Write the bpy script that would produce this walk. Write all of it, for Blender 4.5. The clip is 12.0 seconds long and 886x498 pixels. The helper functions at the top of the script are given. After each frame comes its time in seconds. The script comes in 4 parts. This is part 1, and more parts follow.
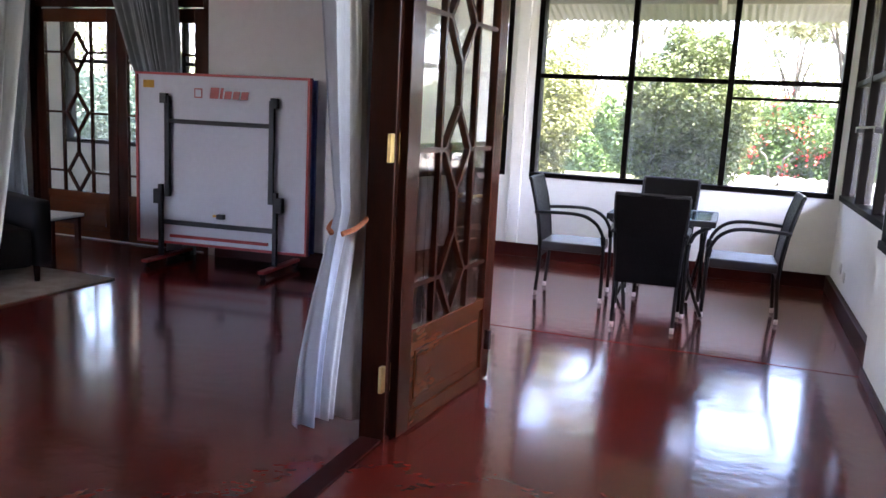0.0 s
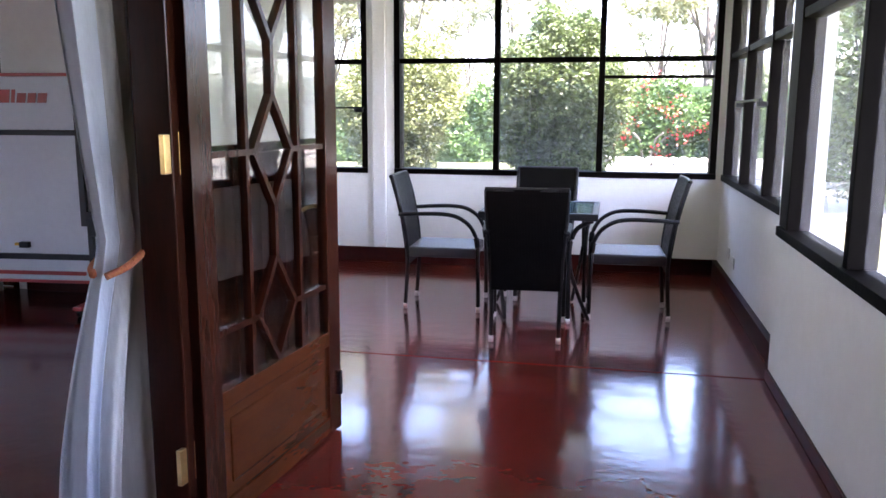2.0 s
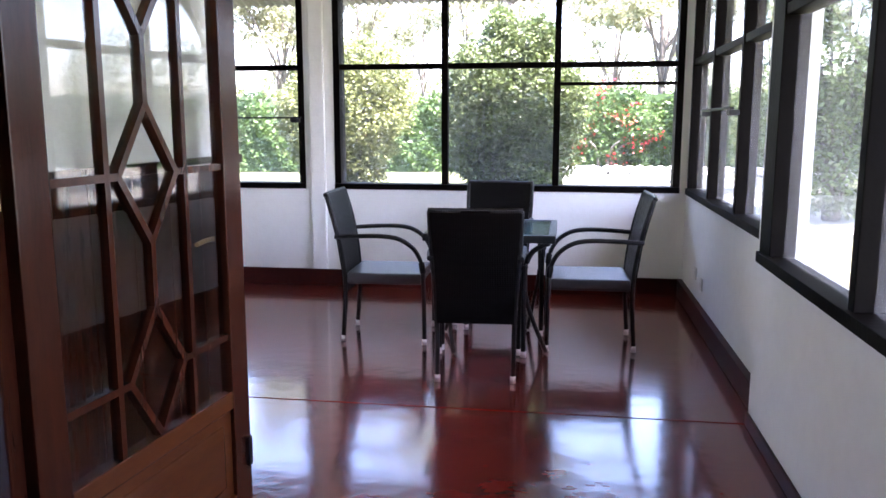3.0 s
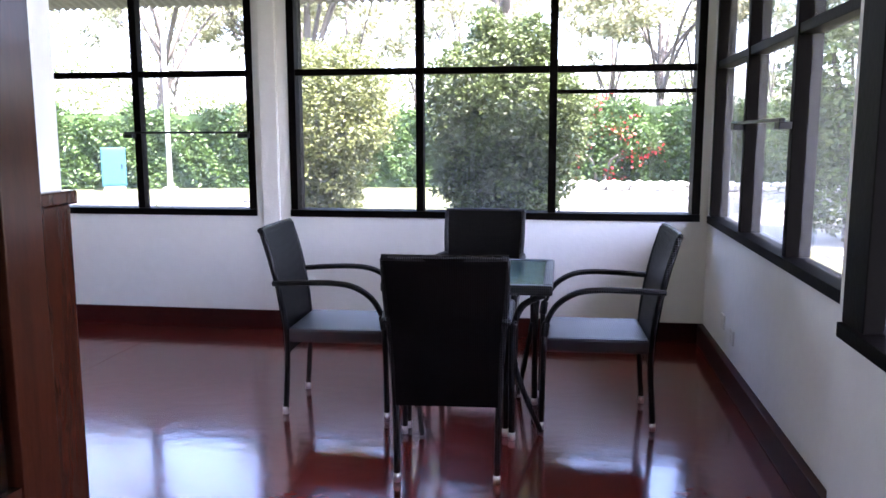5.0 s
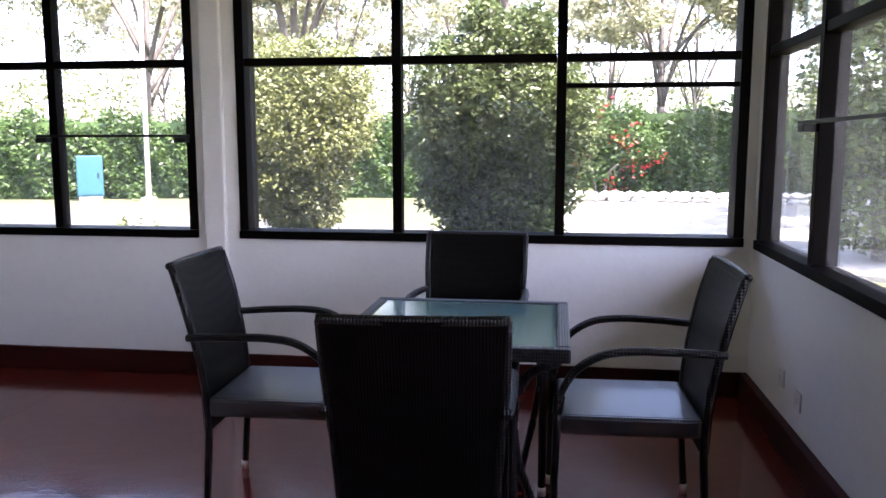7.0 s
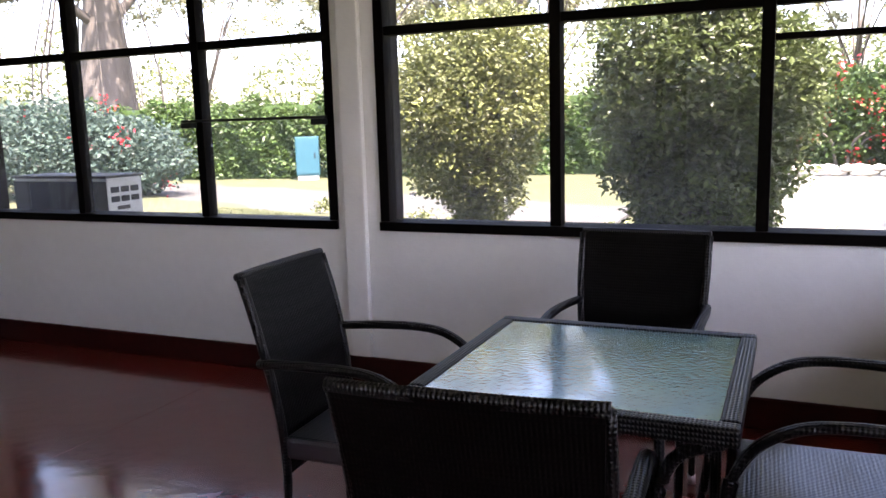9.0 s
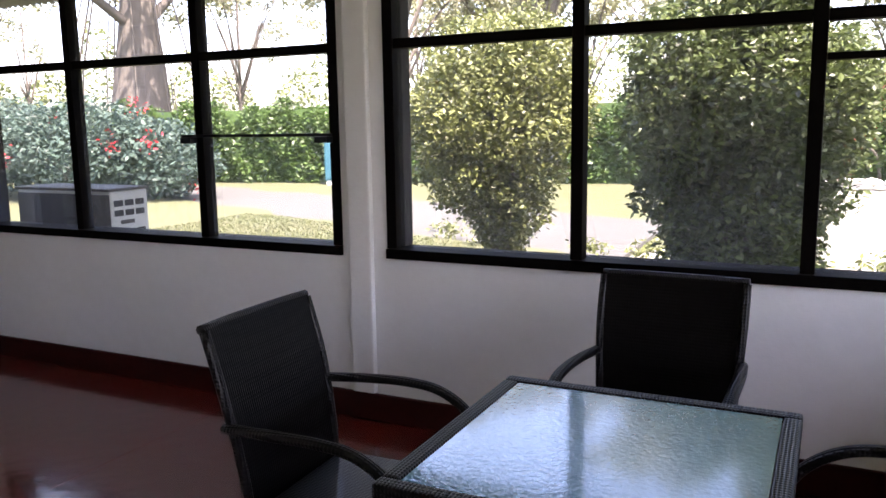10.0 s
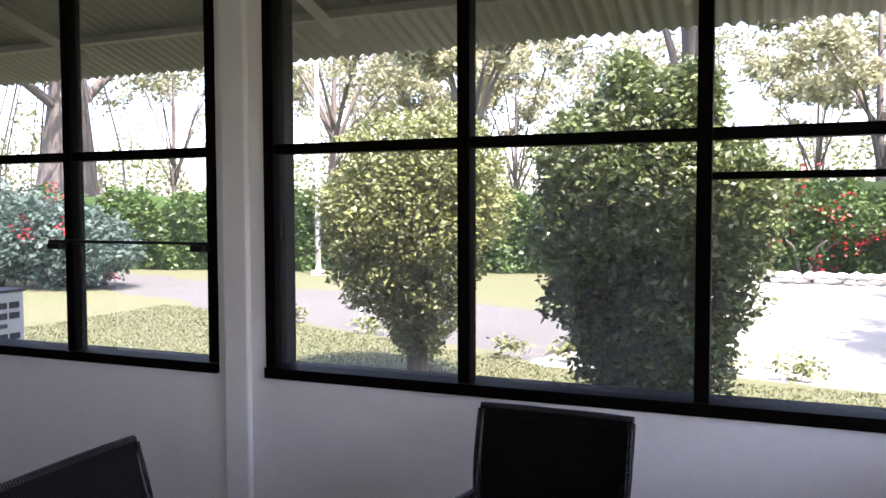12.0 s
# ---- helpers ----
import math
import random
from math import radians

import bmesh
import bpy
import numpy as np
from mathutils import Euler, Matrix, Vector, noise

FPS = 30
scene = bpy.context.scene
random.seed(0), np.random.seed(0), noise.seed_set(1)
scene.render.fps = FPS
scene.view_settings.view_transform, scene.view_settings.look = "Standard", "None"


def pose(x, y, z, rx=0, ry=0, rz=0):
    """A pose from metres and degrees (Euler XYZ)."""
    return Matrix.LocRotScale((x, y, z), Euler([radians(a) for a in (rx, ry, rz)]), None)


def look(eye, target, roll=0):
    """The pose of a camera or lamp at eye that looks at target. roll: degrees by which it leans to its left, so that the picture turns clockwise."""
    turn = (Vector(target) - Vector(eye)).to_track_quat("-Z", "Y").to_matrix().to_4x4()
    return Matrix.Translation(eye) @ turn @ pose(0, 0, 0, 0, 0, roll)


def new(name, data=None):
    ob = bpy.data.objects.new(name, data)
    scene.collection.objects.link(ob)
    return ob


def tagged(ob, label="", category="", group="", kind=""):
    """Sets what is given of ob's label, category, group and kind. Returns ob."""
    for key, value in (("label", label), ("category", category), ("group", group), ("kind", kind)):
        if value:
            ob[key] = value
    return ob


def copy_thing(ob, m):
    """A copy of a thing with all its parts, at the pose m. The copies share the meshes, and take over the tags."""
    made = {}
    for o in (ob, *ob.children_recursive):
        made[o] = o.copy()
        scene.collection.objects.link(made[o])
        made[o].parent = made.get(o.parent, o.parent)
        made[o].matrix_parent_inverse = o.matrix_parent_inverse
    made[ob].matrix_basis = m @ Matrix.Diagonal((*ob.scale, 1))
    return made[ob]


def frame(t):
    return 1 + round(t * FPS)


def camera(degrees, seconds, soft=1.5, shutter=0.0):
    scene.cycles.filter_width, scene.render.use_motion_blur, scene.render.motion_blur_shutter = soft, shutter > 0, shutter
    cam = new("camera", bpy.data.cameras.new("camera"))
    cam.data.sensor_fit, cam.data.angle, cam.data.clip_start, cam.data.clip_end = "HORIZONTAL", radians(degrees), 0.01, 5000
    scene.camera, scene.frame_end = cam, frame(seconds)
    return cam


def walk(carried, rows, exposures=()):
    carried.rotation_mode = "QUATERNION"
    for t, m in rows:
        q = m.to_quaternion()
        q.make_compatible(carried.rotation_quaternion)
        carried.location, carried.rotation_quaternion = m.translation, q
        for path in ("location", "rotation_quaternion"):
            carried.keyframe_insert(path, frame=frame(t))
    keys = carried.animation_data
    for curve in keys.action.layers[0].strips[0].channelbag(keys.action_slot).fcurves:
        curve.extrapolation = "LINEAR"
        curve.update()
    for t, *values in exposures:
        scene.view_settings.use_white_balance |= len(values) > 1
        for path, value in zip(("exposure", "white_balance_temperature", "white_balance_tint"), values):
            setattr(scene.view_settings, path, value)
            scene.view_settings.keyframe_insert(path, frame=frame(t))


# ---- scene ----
cam = camera(58.3, 12.0)
METRES, EYE, TILT, LEAN, TURN = 4.8, 1.32, 0.0, 0.0, 19.9
ROWS = [
    (0.0, 0.0, 0.0, 0.0, 0.49, -9.49, -2.91),
    (0.5, 0.0028, 0.0244, -0.0012, -3.54, -9.54, -1.85),
    (1.0, 0.0223, 0.0685, -0.0028, -5.77, -9.75, -0.82),
    (1.5, 0.0378, 0.1042, -0.0014, -6.78, -9.66, -0.56),
    (2.0, 0.0484, 0.1557, -0.0035, -8.07, -9.65, -0.22),
    (2.5, 0.0613, 0.2083, 0.001, -9.82, -9.39, 0.06),
    (3.0, 0.0853, 0.2631, -0.0006, -11.12, -9.06, -0.0),
    (3.2, 0.0949, 0.285, -0.0012, -11.08, -8.85, 0.05),
    (4.8, 0.1489, 0.4418, 0.0037, -11.17, -8.4, 0.28),
    (5.0, 0.1533, 0.4625, 0.0027, -11.44, -8.16, 0.11),
    (5.5, 0.1644, 0.5142, 0.0002, -11.44, -8.0, -0.01),
    (6.0, 0.1723, 0.5691, 0.0009, -11.55, -7.85, -0.03),
    (6.5, 0.1901, 0.6154, -0.001, -11.72, -7.77, 0.07),
    (6.7, 0.1972, 0.6339, -0.0018, -11.81, -7.47, 0.01),
    (8.3, 0.2543, 0.7568, -0.0043, -7.78, -8.6, 0.48),
    (8.5, 0.2628, 0.7679, -0.0043, -3.39, -8.6, 1.18),
    (9.0, 0.284, 0.7957, -0.0015, 3.72, -9.11, 1.64),
    (9.5, 0.2932, 0.8308, 0.0042, 5.08, -9.27, 1.4),
    (10.0, 0.2995, 0.8633, 0.0138, 6.17, -8.83, 0.86),
    (10.5, 0.3084, 0.8872, 0.0248, 11.72, -6.02, 0.21),
    (11.0, 0.322, 0.9038, 0.0337, 12.18, -4.55, 0.27),
    (11.5, 0.3334, 0.9116, 0.0357, 9.41, -3.59, 0.27),
    (12.0, 0.3434, 0.9153, 0.0358, 1.92, -2.8, 0.17),
]
EXPOSURES = [(0.0, 5.15, 6250, 34), (1.5, 4.95, 6150, 34), (3.0, 4.7, 6100, 34), (5.0, 4.45, 5950, 37), (6.5, 3.95, 6100, 37), (8.5, 3.6, 6850, 36), (10.0, 3.35, 6850, 35), (12.0, 3.18, 6450, 35)]
walk(cam, [(t, pose(0, 0, EYE, TILT, LEAN, TURN) @ pose(METRES * x, METRES * y, METRES * z, 90 + pitch, roll, yaw)) for t, x, y, z, yaw, pitch, roll in ROWS], EXPOSURES)

# ---- world and sun ----
SUN_EL, SUN_AZ = 61.0, 128.0        # degrees; azimuth from +y towards +x
world = bpy.data.worlds.new("world")
scene.world = world
world.use_nodes = True
wn = world.node_tree
sky = wn.nodes.new("ShaderNodeTexSky")
sky.sky_type = "NISHITA"
sky.sun_disc = False
sky.sun_elevation, sky.sun_rotation = radians(SUN_EL), radians(SUN_AZ)
sky.dust_density = 2.5
wn.links.new(sky.outputs["Color"], wn.nodes["Background"].inputs["Color"])
wn.nodes["Background"].inputs["Strength"].default_value = 0.15
sun_data = bpy.data.lights.new("sun", "SUN")
sun_data.energy, sun_data.angle, sun_data.color = 3.4, radians(0.6), (1.0, 0.94, 0.84)
sun = new("sun", sun_data)
se, sa = radians(SUN_EL), radians(SUN_AZ)
sun_dir = Vector((math.sin(sa) * math.cos(se), math.cos(sa) * math.cos(se), math.sin(se)))
sun.matrix_world = look(sun_dir * 60, (0, 0, 0))


# ---- materials ----
def mat(name, colour, rough=0.5, metal=0.0, colour2=None, scale=6.0, fine=60.0, bump=0.0, bump_scale=None,
        stretch=(1, 1, 1), contrast=0.5, spec=0.5, coat=0.0, rough_var=0.0, random_value=0.0, island=False, transmission=0.0):
    """A procedural material: two scales of noise between two colours, with relief and uneven gloss."""
    m = bpy.data.materials.new(name)
    m.use_nodes = True
    nt = m.node_tree
    b = nt.nodes["Principled BSDF"]
    b.inputs["Metallic"].default_value = metal
    b.inputs["Roughness"].default_value = rough
    b.inputs["Specular IOR Level"].default_value = spec
    b.inputs["Coat Weight"].default_value = coat
    b.inputs["Coat Roughness"].default_value = 0.08
    b.inputs["Transmission Weight"].default_value = transmission
    colour2 = colour2 or tuple(c * 0.8 for c in colour)
    tc = nt.nodes.new("ShaderNodeTexCoord")
    mp = nt.nodes.new("ShaderNodeMapping")
    mp.inputs["Scale"].default_value = stretch
    nt.links.new(tc.outputs["Object"], mp.inputs["Vector"])
    n1 = nt.nodes.new("ShaderNodeTexNoise")
    n1.inputs["Scale"].default_value, n1.inputs["Detail"].default_value = scale, 5
    n2 = nt.nodes.new("ShaderNodeTexNoise")
    n2.inputs["Scale"].default_value, n2.inputs["Detail"].default_value = fine, 3
    for n in (n1, n2):
        nt.links.new(mp.outputs["Vector"], n.inputs["Vector"])
    mix = nt.nodes.new("ShaderNodeMath")
    mix.operation = "MULTIPLY_ADD"
    nt.links.new(n2.outputs["Fac"], mix.inputs[0])
    mix.inputs[1].default_value = 0.5
    sub = nt.nodes.new("ShaderNodeMath")
    sub.operation = "SUBTRACT"
    nt.links.new(n1.outputs["Fac"], sub.inputs[0])
    sub.inputs[1].default_value = 0.25
    nt.links.new(sub.outputs[0], mix.inputs[2])
    ramp = nt.nodes.new("ShaderNodeValToRGB")
    w = 0.5 * (1 - contrast)
    ramp.color_ramp.elements[0].position, ramp.color_ramp.elements[1].position = w, 1 - w
    ramp.color_ramp.elements[0].color = (*colour2, 1)
    ramp.color_ramp.elements[1].color = (*colour, 1)
    nt.links.new(mix.outputs[0], ramp.inputs["Fac"])
    out = ramp.outputs["Color"]
    if random_value:
        src = nt.nodes.new("ShaderNodeNewGeometry").outputs["Random Per Island"] if island else nt.nodes.new("ShaderNodeObjectInfo").outputs["Random"]
        hsv = nt.nodes.new("ShaderNodeHueSaturation")
        mr = nt.nodes.new("ShaderNodeMapRange")
        mr.inputs["To Min"].default_value, mr.inputs["To Max"].default_value = 1 - random_value, 1 + random_value
        nt.links.new(src, mr.inputs["Value"])
        nt.links.new(mr.outputs["Result"], hsv.inputs["Value"])
        nt.links.new(out, hsv.inputs["Color"])
        out = hsv.outputs["Color"]
    nt.links.new(out, b.inputs["Base Color"])
    if rough_var:
        rr = nt.nodes.new("ShaderNodeMapRange")
        rr.inputs["To Min"].default_value, rr.inputs["To Max"].default_value = max(0.02, rough - rough_var), rough + rough_var
        nt.links.new(n1.outputs["Fac"], rr.inputs["Value"])
        nt.links.new(rr.outputs["Result"], b.inputs["Roughness"])
    if bump:
        n3 = nt.nodes.new("ShaderNodeTexNoise")
        n3.inputs["Scale"].default_value, n3.inputs["Detail"].default_value = bump_scale or fine, 2
        nt.links.new(mp.outputs["Vector"], n3.inputs["Vector"])
        bp = nt.nodes.new("ShaderNodeBump")
        bp.inputs["Strength"].default_value, bp.inputs["Distance"].default_value = bump, 0.01
        nt.links.new(n3.outputs["Fac"], bp.inputs["Height"])
        nt.links.new(bp.outputs["Normal"], b.inputs["Normal"])
    return m


def wicker_mat(name, colour, colour2, spec=0.22, relief=0.4, rough=0.28):
    """Woven flat cane: two crossed waves give the strands and their relief."""
    m = mat(name, colour, rough, colour2=colour2, scale=9, fine=90, spec=spec)
    nt = m.node_tree
    b = nt.nodes["Principled BSDF"]
    tc = nt.nodes.new("ShaderNodeTexCoord")
    waves = []
    for axis, sc in (("Z", 30.0), ("X", 38.0), ("Y", 30.0)):
        w = nt.nodes.new("ShaderNodeTexWave")
        w.bands_direction = axis
        w.inputs["Scale"].default_value, w.inputs["Distortion"].default_value = sc, 0.6
        nt.links.new(tc.outputs["Object"], w.inputs["Vector"])
        waves.append(w)
    a1 = nt.nodes.new("ShaderNodeMath")
    a1.operation = "MULTIPLY"
    nt.links.new(waves[0].outputs["Fac"], a1.inputs[0])
    nt.links.new(waves[1].outputs["Fac"], a1.inputs[1])
    a2 = nt.nodes.new("ShaderNodeMath")
    a2.operation = "MULTIPLY_ADD"
    nt.links.new(waves[2].outputs["Fac"], a2.inputs[0])
    nt.links.new(waves[1].outputs["Fac"], a2.inputs[1])
    nt.links.new(a1.outputs[0], a2.inputs[2])
    bp = nt.nodes.new("ShaderNodeBump")
    bp.inputs["Strength"].default_value, bp.inputs["Distance"].default_value = relief, 0.004
    nt.links.new(a2.outputs[0], bp.inputs["Height"])
    nt.links.new(bp.outputs["Normal"], b.inputs["Normal"])
    return m


def glass_mat(name, tint=(0.96, 0.98, 0.97), gloss=1.0, rough=0.0, haze=0.0):
    """Thin pane: clear with a mirror gloss that grows at a slant, and a film of dust."""
    m = bpy.data.materials.new(name)
    m.use_nodes = True
    nt = m.node_tree
    nt.nodes.remove(nt.nodes["Principled BSDF"])
    out = nt.nodes["Material Output"]
    tr = nt.nodes.new("ShaderNodeBsdfTransparent")
    tr.inputs["Color"].default_value = (*tint, 1)
    gl = nt.nodes.new("ShaderNodeBsdfGlossy")
    gl.inputs["Roughness"].default_value = rough
    fr = nt.nodes.new("ShaderNodeLayerWeight")
    fr.inputs["Blend"].default_value = 0.5
    pw = nt.nodes.new("ShaderNodeMath")
    pw.operation = "POWER"
    pw.inputs[1].default_value = 5.0
    nt.links.new(fr.outputs["Facing"], pw.inputs[0])
    k = nt.nodes.new("ShaderNodeMath")
    k.operation = "MULTIPLY_ADD"
    k.inputs[1].default_value = 0.9 * gloss
    k.inputs[2].default_value = 0.035 * gloss
    k.use_clamp = True
    nt.links.new(pw.outputs[0], k.inputs[0])
    mix = nt.nodes.new("ShaderNodeMixShader")
    nt.links.new(k.outputs[0], mix.inputs[0])
    nt.links.new(tr.outputs[0], mix.inputs[1])
    nt.links.new(gl.outputs[0], mix.inputs[2])
    last = mix
    if haze:
        df = nt.nodes.new("ShaderNodeBsdfTranslucent")
        df.inputs["Color"].default_value = (0.75, 0.75, 0.72, 1)
        no = nt.nodes.new("ShaderNodeTexNoise")
        no.inputs["Scale"].default_value = 2.5
        hm = nt.nodes.new("ShaderNodeMath")
        hm.operation = "MULTIPLY"
        hm.inputs[1].default_value = haze
        nt.links.new(no.outputs["Fac"], hm.inputs[0])
        mx = nt.nodes.new("ShaderNodeMixShader")
        nt.links.new(hm.outputs[0], mx.inputs[0])
        nt.links.new(mix.outputs[0], mx.inputs[1])
        nt.links.new(df.outputs[0], mx.inputs[2])
        last = mx
    nt.links.new(last.outputs[0], out.inputs["Surface"])
    return m


def leaf_mat(name, colour, colour2, vary=0.35, shine=0.4):
    m = mat(name, colour, 0.42, colour2=colour2, scale=1.5, fine=12, random_value=vary, island=True, spec=shine, contrast=0.7)
    nt = m.node_tree
    b = nt.nodes["Principled BSDF"]
    tl = nt.nodes.new("ShaderNodeBsdfTranslucent")
    src = b.inputs["Base Color"].links[0].from_socket
    nt.links.new(src, tl.inputs["Color"])
    mx = nt.nodes.new("ShaderNodeMixShader")
    mx.inputs[0].default_value = 0.3
    nt.links.new(b.outputs[0], mx.inputs[1])
    nt.links.new(tl.outputs[0], mx.inputs[2])
    nt.links.new(mx.outputs[0], nt.nodes["Material Output"].inputs["Surface"])
    return m


M_WALL = mat("white_limewash", (0.86, 0.855, 0.845), 0.75, colour2=(0.79, 0.785, 0.775), scale=1.3, fine=14, bump=0.12, bump_scale=45)
M_CEIL = mat("ceiling_paint", (0.85, 0.845, 0.83), 0.8, colour2=(0.72, 0.71, 0.68), scale=1, fine=20)
M_FLOOR = mat("red_oxide_floor", (0.19, 0.024, 0.016), 0.15, colour2=(0.10, 0.013, 0.010), scale=1.1, fine=5, bump=0.14, bump_scale=11,
              rough_var=0.04, contrast=1.0, spec=0.55, coat=0.3)
M_SKIRT = mat("red_skirting_paint", (0.050, 0.007, 0.005), 0.5, colour2=(0.026, 0.005, 0.004), scale=3, fine=30, spec=0.15)
M_WOOD = mat("dark_varnished_teak", (0.050, 0.013, 0.006), 0.18, colour2=(0.016, 0.005, 0.003), scale=4, fine=26, stretch=(7, 7, 0.7), bump=0.02, bump_scale=25, contrast=1.0, coat=0.03, spec=0.2)
M_WOOD_H = mat("varnished_teak_panel", (0.100, 0.025, 0.006), 0.22, colour2=(0.046, 0.012, 0.004), scale=4, fine=26, stretch=(1, 0.8, 4), contrast=1.0, coat=0.02, spec=0.28)
M_FRAME = mat("window_frame_paint", (0.0034, 0.0024, 0.002), 0.55, colour2=(0.002, 0.0014, 0.0012), scale=5, fine=50, bump=0.1, bump_scale=40, spec=0.04)
M_GLASS = glass_mat("window_glass", haze=0.055)
M_DOORGLASS = glass_mat("door_glass", (0.84, 0.84, 0.81), gloss=1.3, haze=0.006)
# backs: same cane as the seats, their shade put into a near-black colour
M_WICKER_SHADED = wicker_mat("shaded_wicker_back", (0.0034, 0.0026, 0.0027), (0.0016, 0.0013, 0.0013), 0.10, 0.22, 0.42)
M_TUBE = wicker_mat("dark_wicker_wrap", (0.005, 0.004, 0.004), (0.002, 0.0017, 0.0017), 0.3, 0.6, 0.34)
# seats: cane lightened and blued, window light put into the base colour
M_SEAT_LIT = wicker_mat("window_lit_wicker_seat", (0.018, 0.018, 0.022), (0.009, 0.009, 0.011), 1.0, 0.4, 0.28)
M_SEAT_LIT.node_tree.nodes["Principled BSDF"].inputs["Coat Weight"].default_value = 0.2
M_STEEL = mat("aluminium_foot", (0.75, 0.75, 0.76), 0.3, 0.9, scale=20, fine=80)
M_TABLEGLASS = mat("pebbled_table_glass", (0.11, 0.29, 0.37), 0.07, colour2=(0.08, 0.23, 0.30), scale=3, fine=40, bump=0.16, bump_scale=80, spec=1.0, coat=1.0)
M_BRASS = mat("brass", (0.72, 0.50, 0.20), 0.28, 0.9, colour2=(0.5, 0.33, 0.12), scale=12, fine=70)
M_CURTAIN = mat("pale_blue_curtain", (0.69, 0.73, 0.79), 0.85, colour2=(0.56, 0.60, 0.67), scale=3, fine=40, bump=0.15, bump_scale=120, stretch=(1, 1, 0.3))
M_LINING = mat("cream_curtain_lining", (0.82, 0.81, 0.78), 0.85, colour2=(0.58, 0.57, 0.55), scale=4, fine=40, stretch=(1, 1, 0.25), bump=0.15, bump_scale=120)
M_GREYCURT = mat("grey_green_curtain", (0.30, 0.34, 0.35), 0.9, colour2=(0.22, 0.25, 0.26), scale=3, fine=40, stretch=(1, 1, 0.3))
M_ROPE = mat("orange_rope", (0.62, 0.24, 0.09), 0.8, colour2=(0.42, 0.10, 0.05), scale=60, fine=150, bump=0.4, bump_scale=120)
M_BOARD = mat("white_board_paint", (0.66, 0.68, 0.73), 0.45, colour2=(0.58, 0.60, 0.66), scale=1.4, fine=25)
M_RED = mat("red_paint", (0.42, 0.035, 0.03), 0.4, scale=5, fine=40)
M_BLUE = mat("blue_table_top", (0.02, 0.035, 0.16), 0.45, scale=4, fine=40)
M_BLACK = mat("black_steel", (0.008, 0.008, 0.010), 0.45, scale=8, fine=60, spec=0.3)
M_YELLOW = mat("yellow_label", (0.75, 0.42, 0.05), 0.6, scale=20, fine=60)
M_RUG = mat("beige_rug", (0.46, 0.38, 0.28), 0.95, colour2=(0.30, 0.23, 0.16), scale=9, fine=120, bump=0.6, bump_scale=180)
M_DARKFAB = mat("dark_upholstery", (0.006, 0.005, 0.006), 0.85, scale=10, fine=90, bump=0.2, bump_scale=150)
M_PLASTIC = mat("white_plastic", (0.74, 0.73, 0.70), 0.4, colour2=(0.66, 0.65, 0.61), scale=6, fine=50)
M_COIL = mat("condenser_fins", (0.03, 0.03, 0.032), 0.6, 0.2, colour2=(0.018, 0.018, 0.02), scale=8, fine=200)
M_COIL2 = mat("grey_sheet_metal", (0.085, 0.078, 0.072), 0.6, colour2=(0.06, 0.055, 0.05), scale=6, fine=60)
M_ROOFTIN = mat("weathered_roofing_sheet", (0.25, 0.235, 0.205), 0.65, colour2=(0.16, 0.15, 0.13), scale=2, fine=18, bump=0.1, contrast=0.7)
M_RAFTER = mat("painted_rafter", (0.36, 0.33, 0.28), 0.75, colour2=(0.25, 0.23, 0.19), scale=3, fine=30)
M_LAWN = mat("dry_lawn_soil", (0.044, 0.060, 0.016), 0.95, colour2=(0.070, 0.068, 0.028), scale=0.55, fine=7, bump=0.7, bump_scale=30, contrast=0.8)
M_GRASS = leaf_mat("grass_blade", (0.052, 0.066, 0.019), (0.064, 0.070, 0.024), 0.12)
M_GRAVEL = mat("pale_gravel", (0.25, 0.25, 0.205), 0.95, colour2=(0.155, 0.155, 0.13), scale=1.2, fine=22, bump=0.8, bump_scale=35, contrast=0.7)
# drive surface darker than the gravel: tree shade put into its grey
M_ROAD_SHADE = mat("shade_toned_road", (0.066, 0.068, 0.059), 0.95, colour2=(0.043, 0.044, 0.039), scale=0.9, fine=26, bump=0.5, bump_scale=40, contrast=0.8)
M_STONE = mat("white_painted_stone", (0.68, 0.66, 0.62), 0.85, colour2=(0.48, 0.46, 0.42), scale=4, fine=30, bump=0.4, bump_scale=14, random_value=0.15)
M_BARK = mat("grey_bark", (0.13, 0.115, 0.095), 0.9, colour2=(0.062, 0.054, 0.045), scale=3, fine=22, stretch=(3, 3, 0.5), bump=0.9, bump_scale=10, contrast=0.8)
M_LEAF_A = leaf_mat("glossy_shrub_leaf", (0.170, 0.190, 0.062), (0.092, 0.115, 0.038), 0.55)
M_LEAF_B = leaf_mat("deep_green_shrub_leaf", (0.105, 0.140, 0.046), (0.052, 0.080, 0.027), 0.55)
M_LEAF_H = leaf_mat("hedge_leaf", (0.064, 0.115, 0.028), (0.040, 0.078, 0.020), 0.4)
# tree leaf paler than the shrubs: distance haze put into the base colour
M_LEAF_F = leaf_mat("haze_pale_tree_leaf", (0.28, 0.29, 0.165), (0.19, 0.205, 0.115), 0.4)
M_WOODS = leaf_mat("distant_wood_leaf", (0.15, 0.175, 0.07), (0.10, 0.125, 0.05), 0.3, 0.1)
M_LEAF_G = leaf_mat("grey_green_shrub_leaf", (0.075, 0.112, 0.090), (0.045, 0.078, 0.058), 0.4, 0.15)
M_FLOWER = leaf_mat("red_flower", (0.62, 0.045, 0.05), (0.5, 0.03, 0.04), 0.25)
M_TEAL = mat("teal_metal_paint", (0.012, 0.085, 0.11), 0.5, colour2=(0.009, 0.06, 0.08), scale=5, fine=40)
M_POLE = mat("white_pole_paint", (0.75, 0.73, 0.70), 0.6, colour2=(0.6, 0.58, 0.54), scale=3, fine=20)


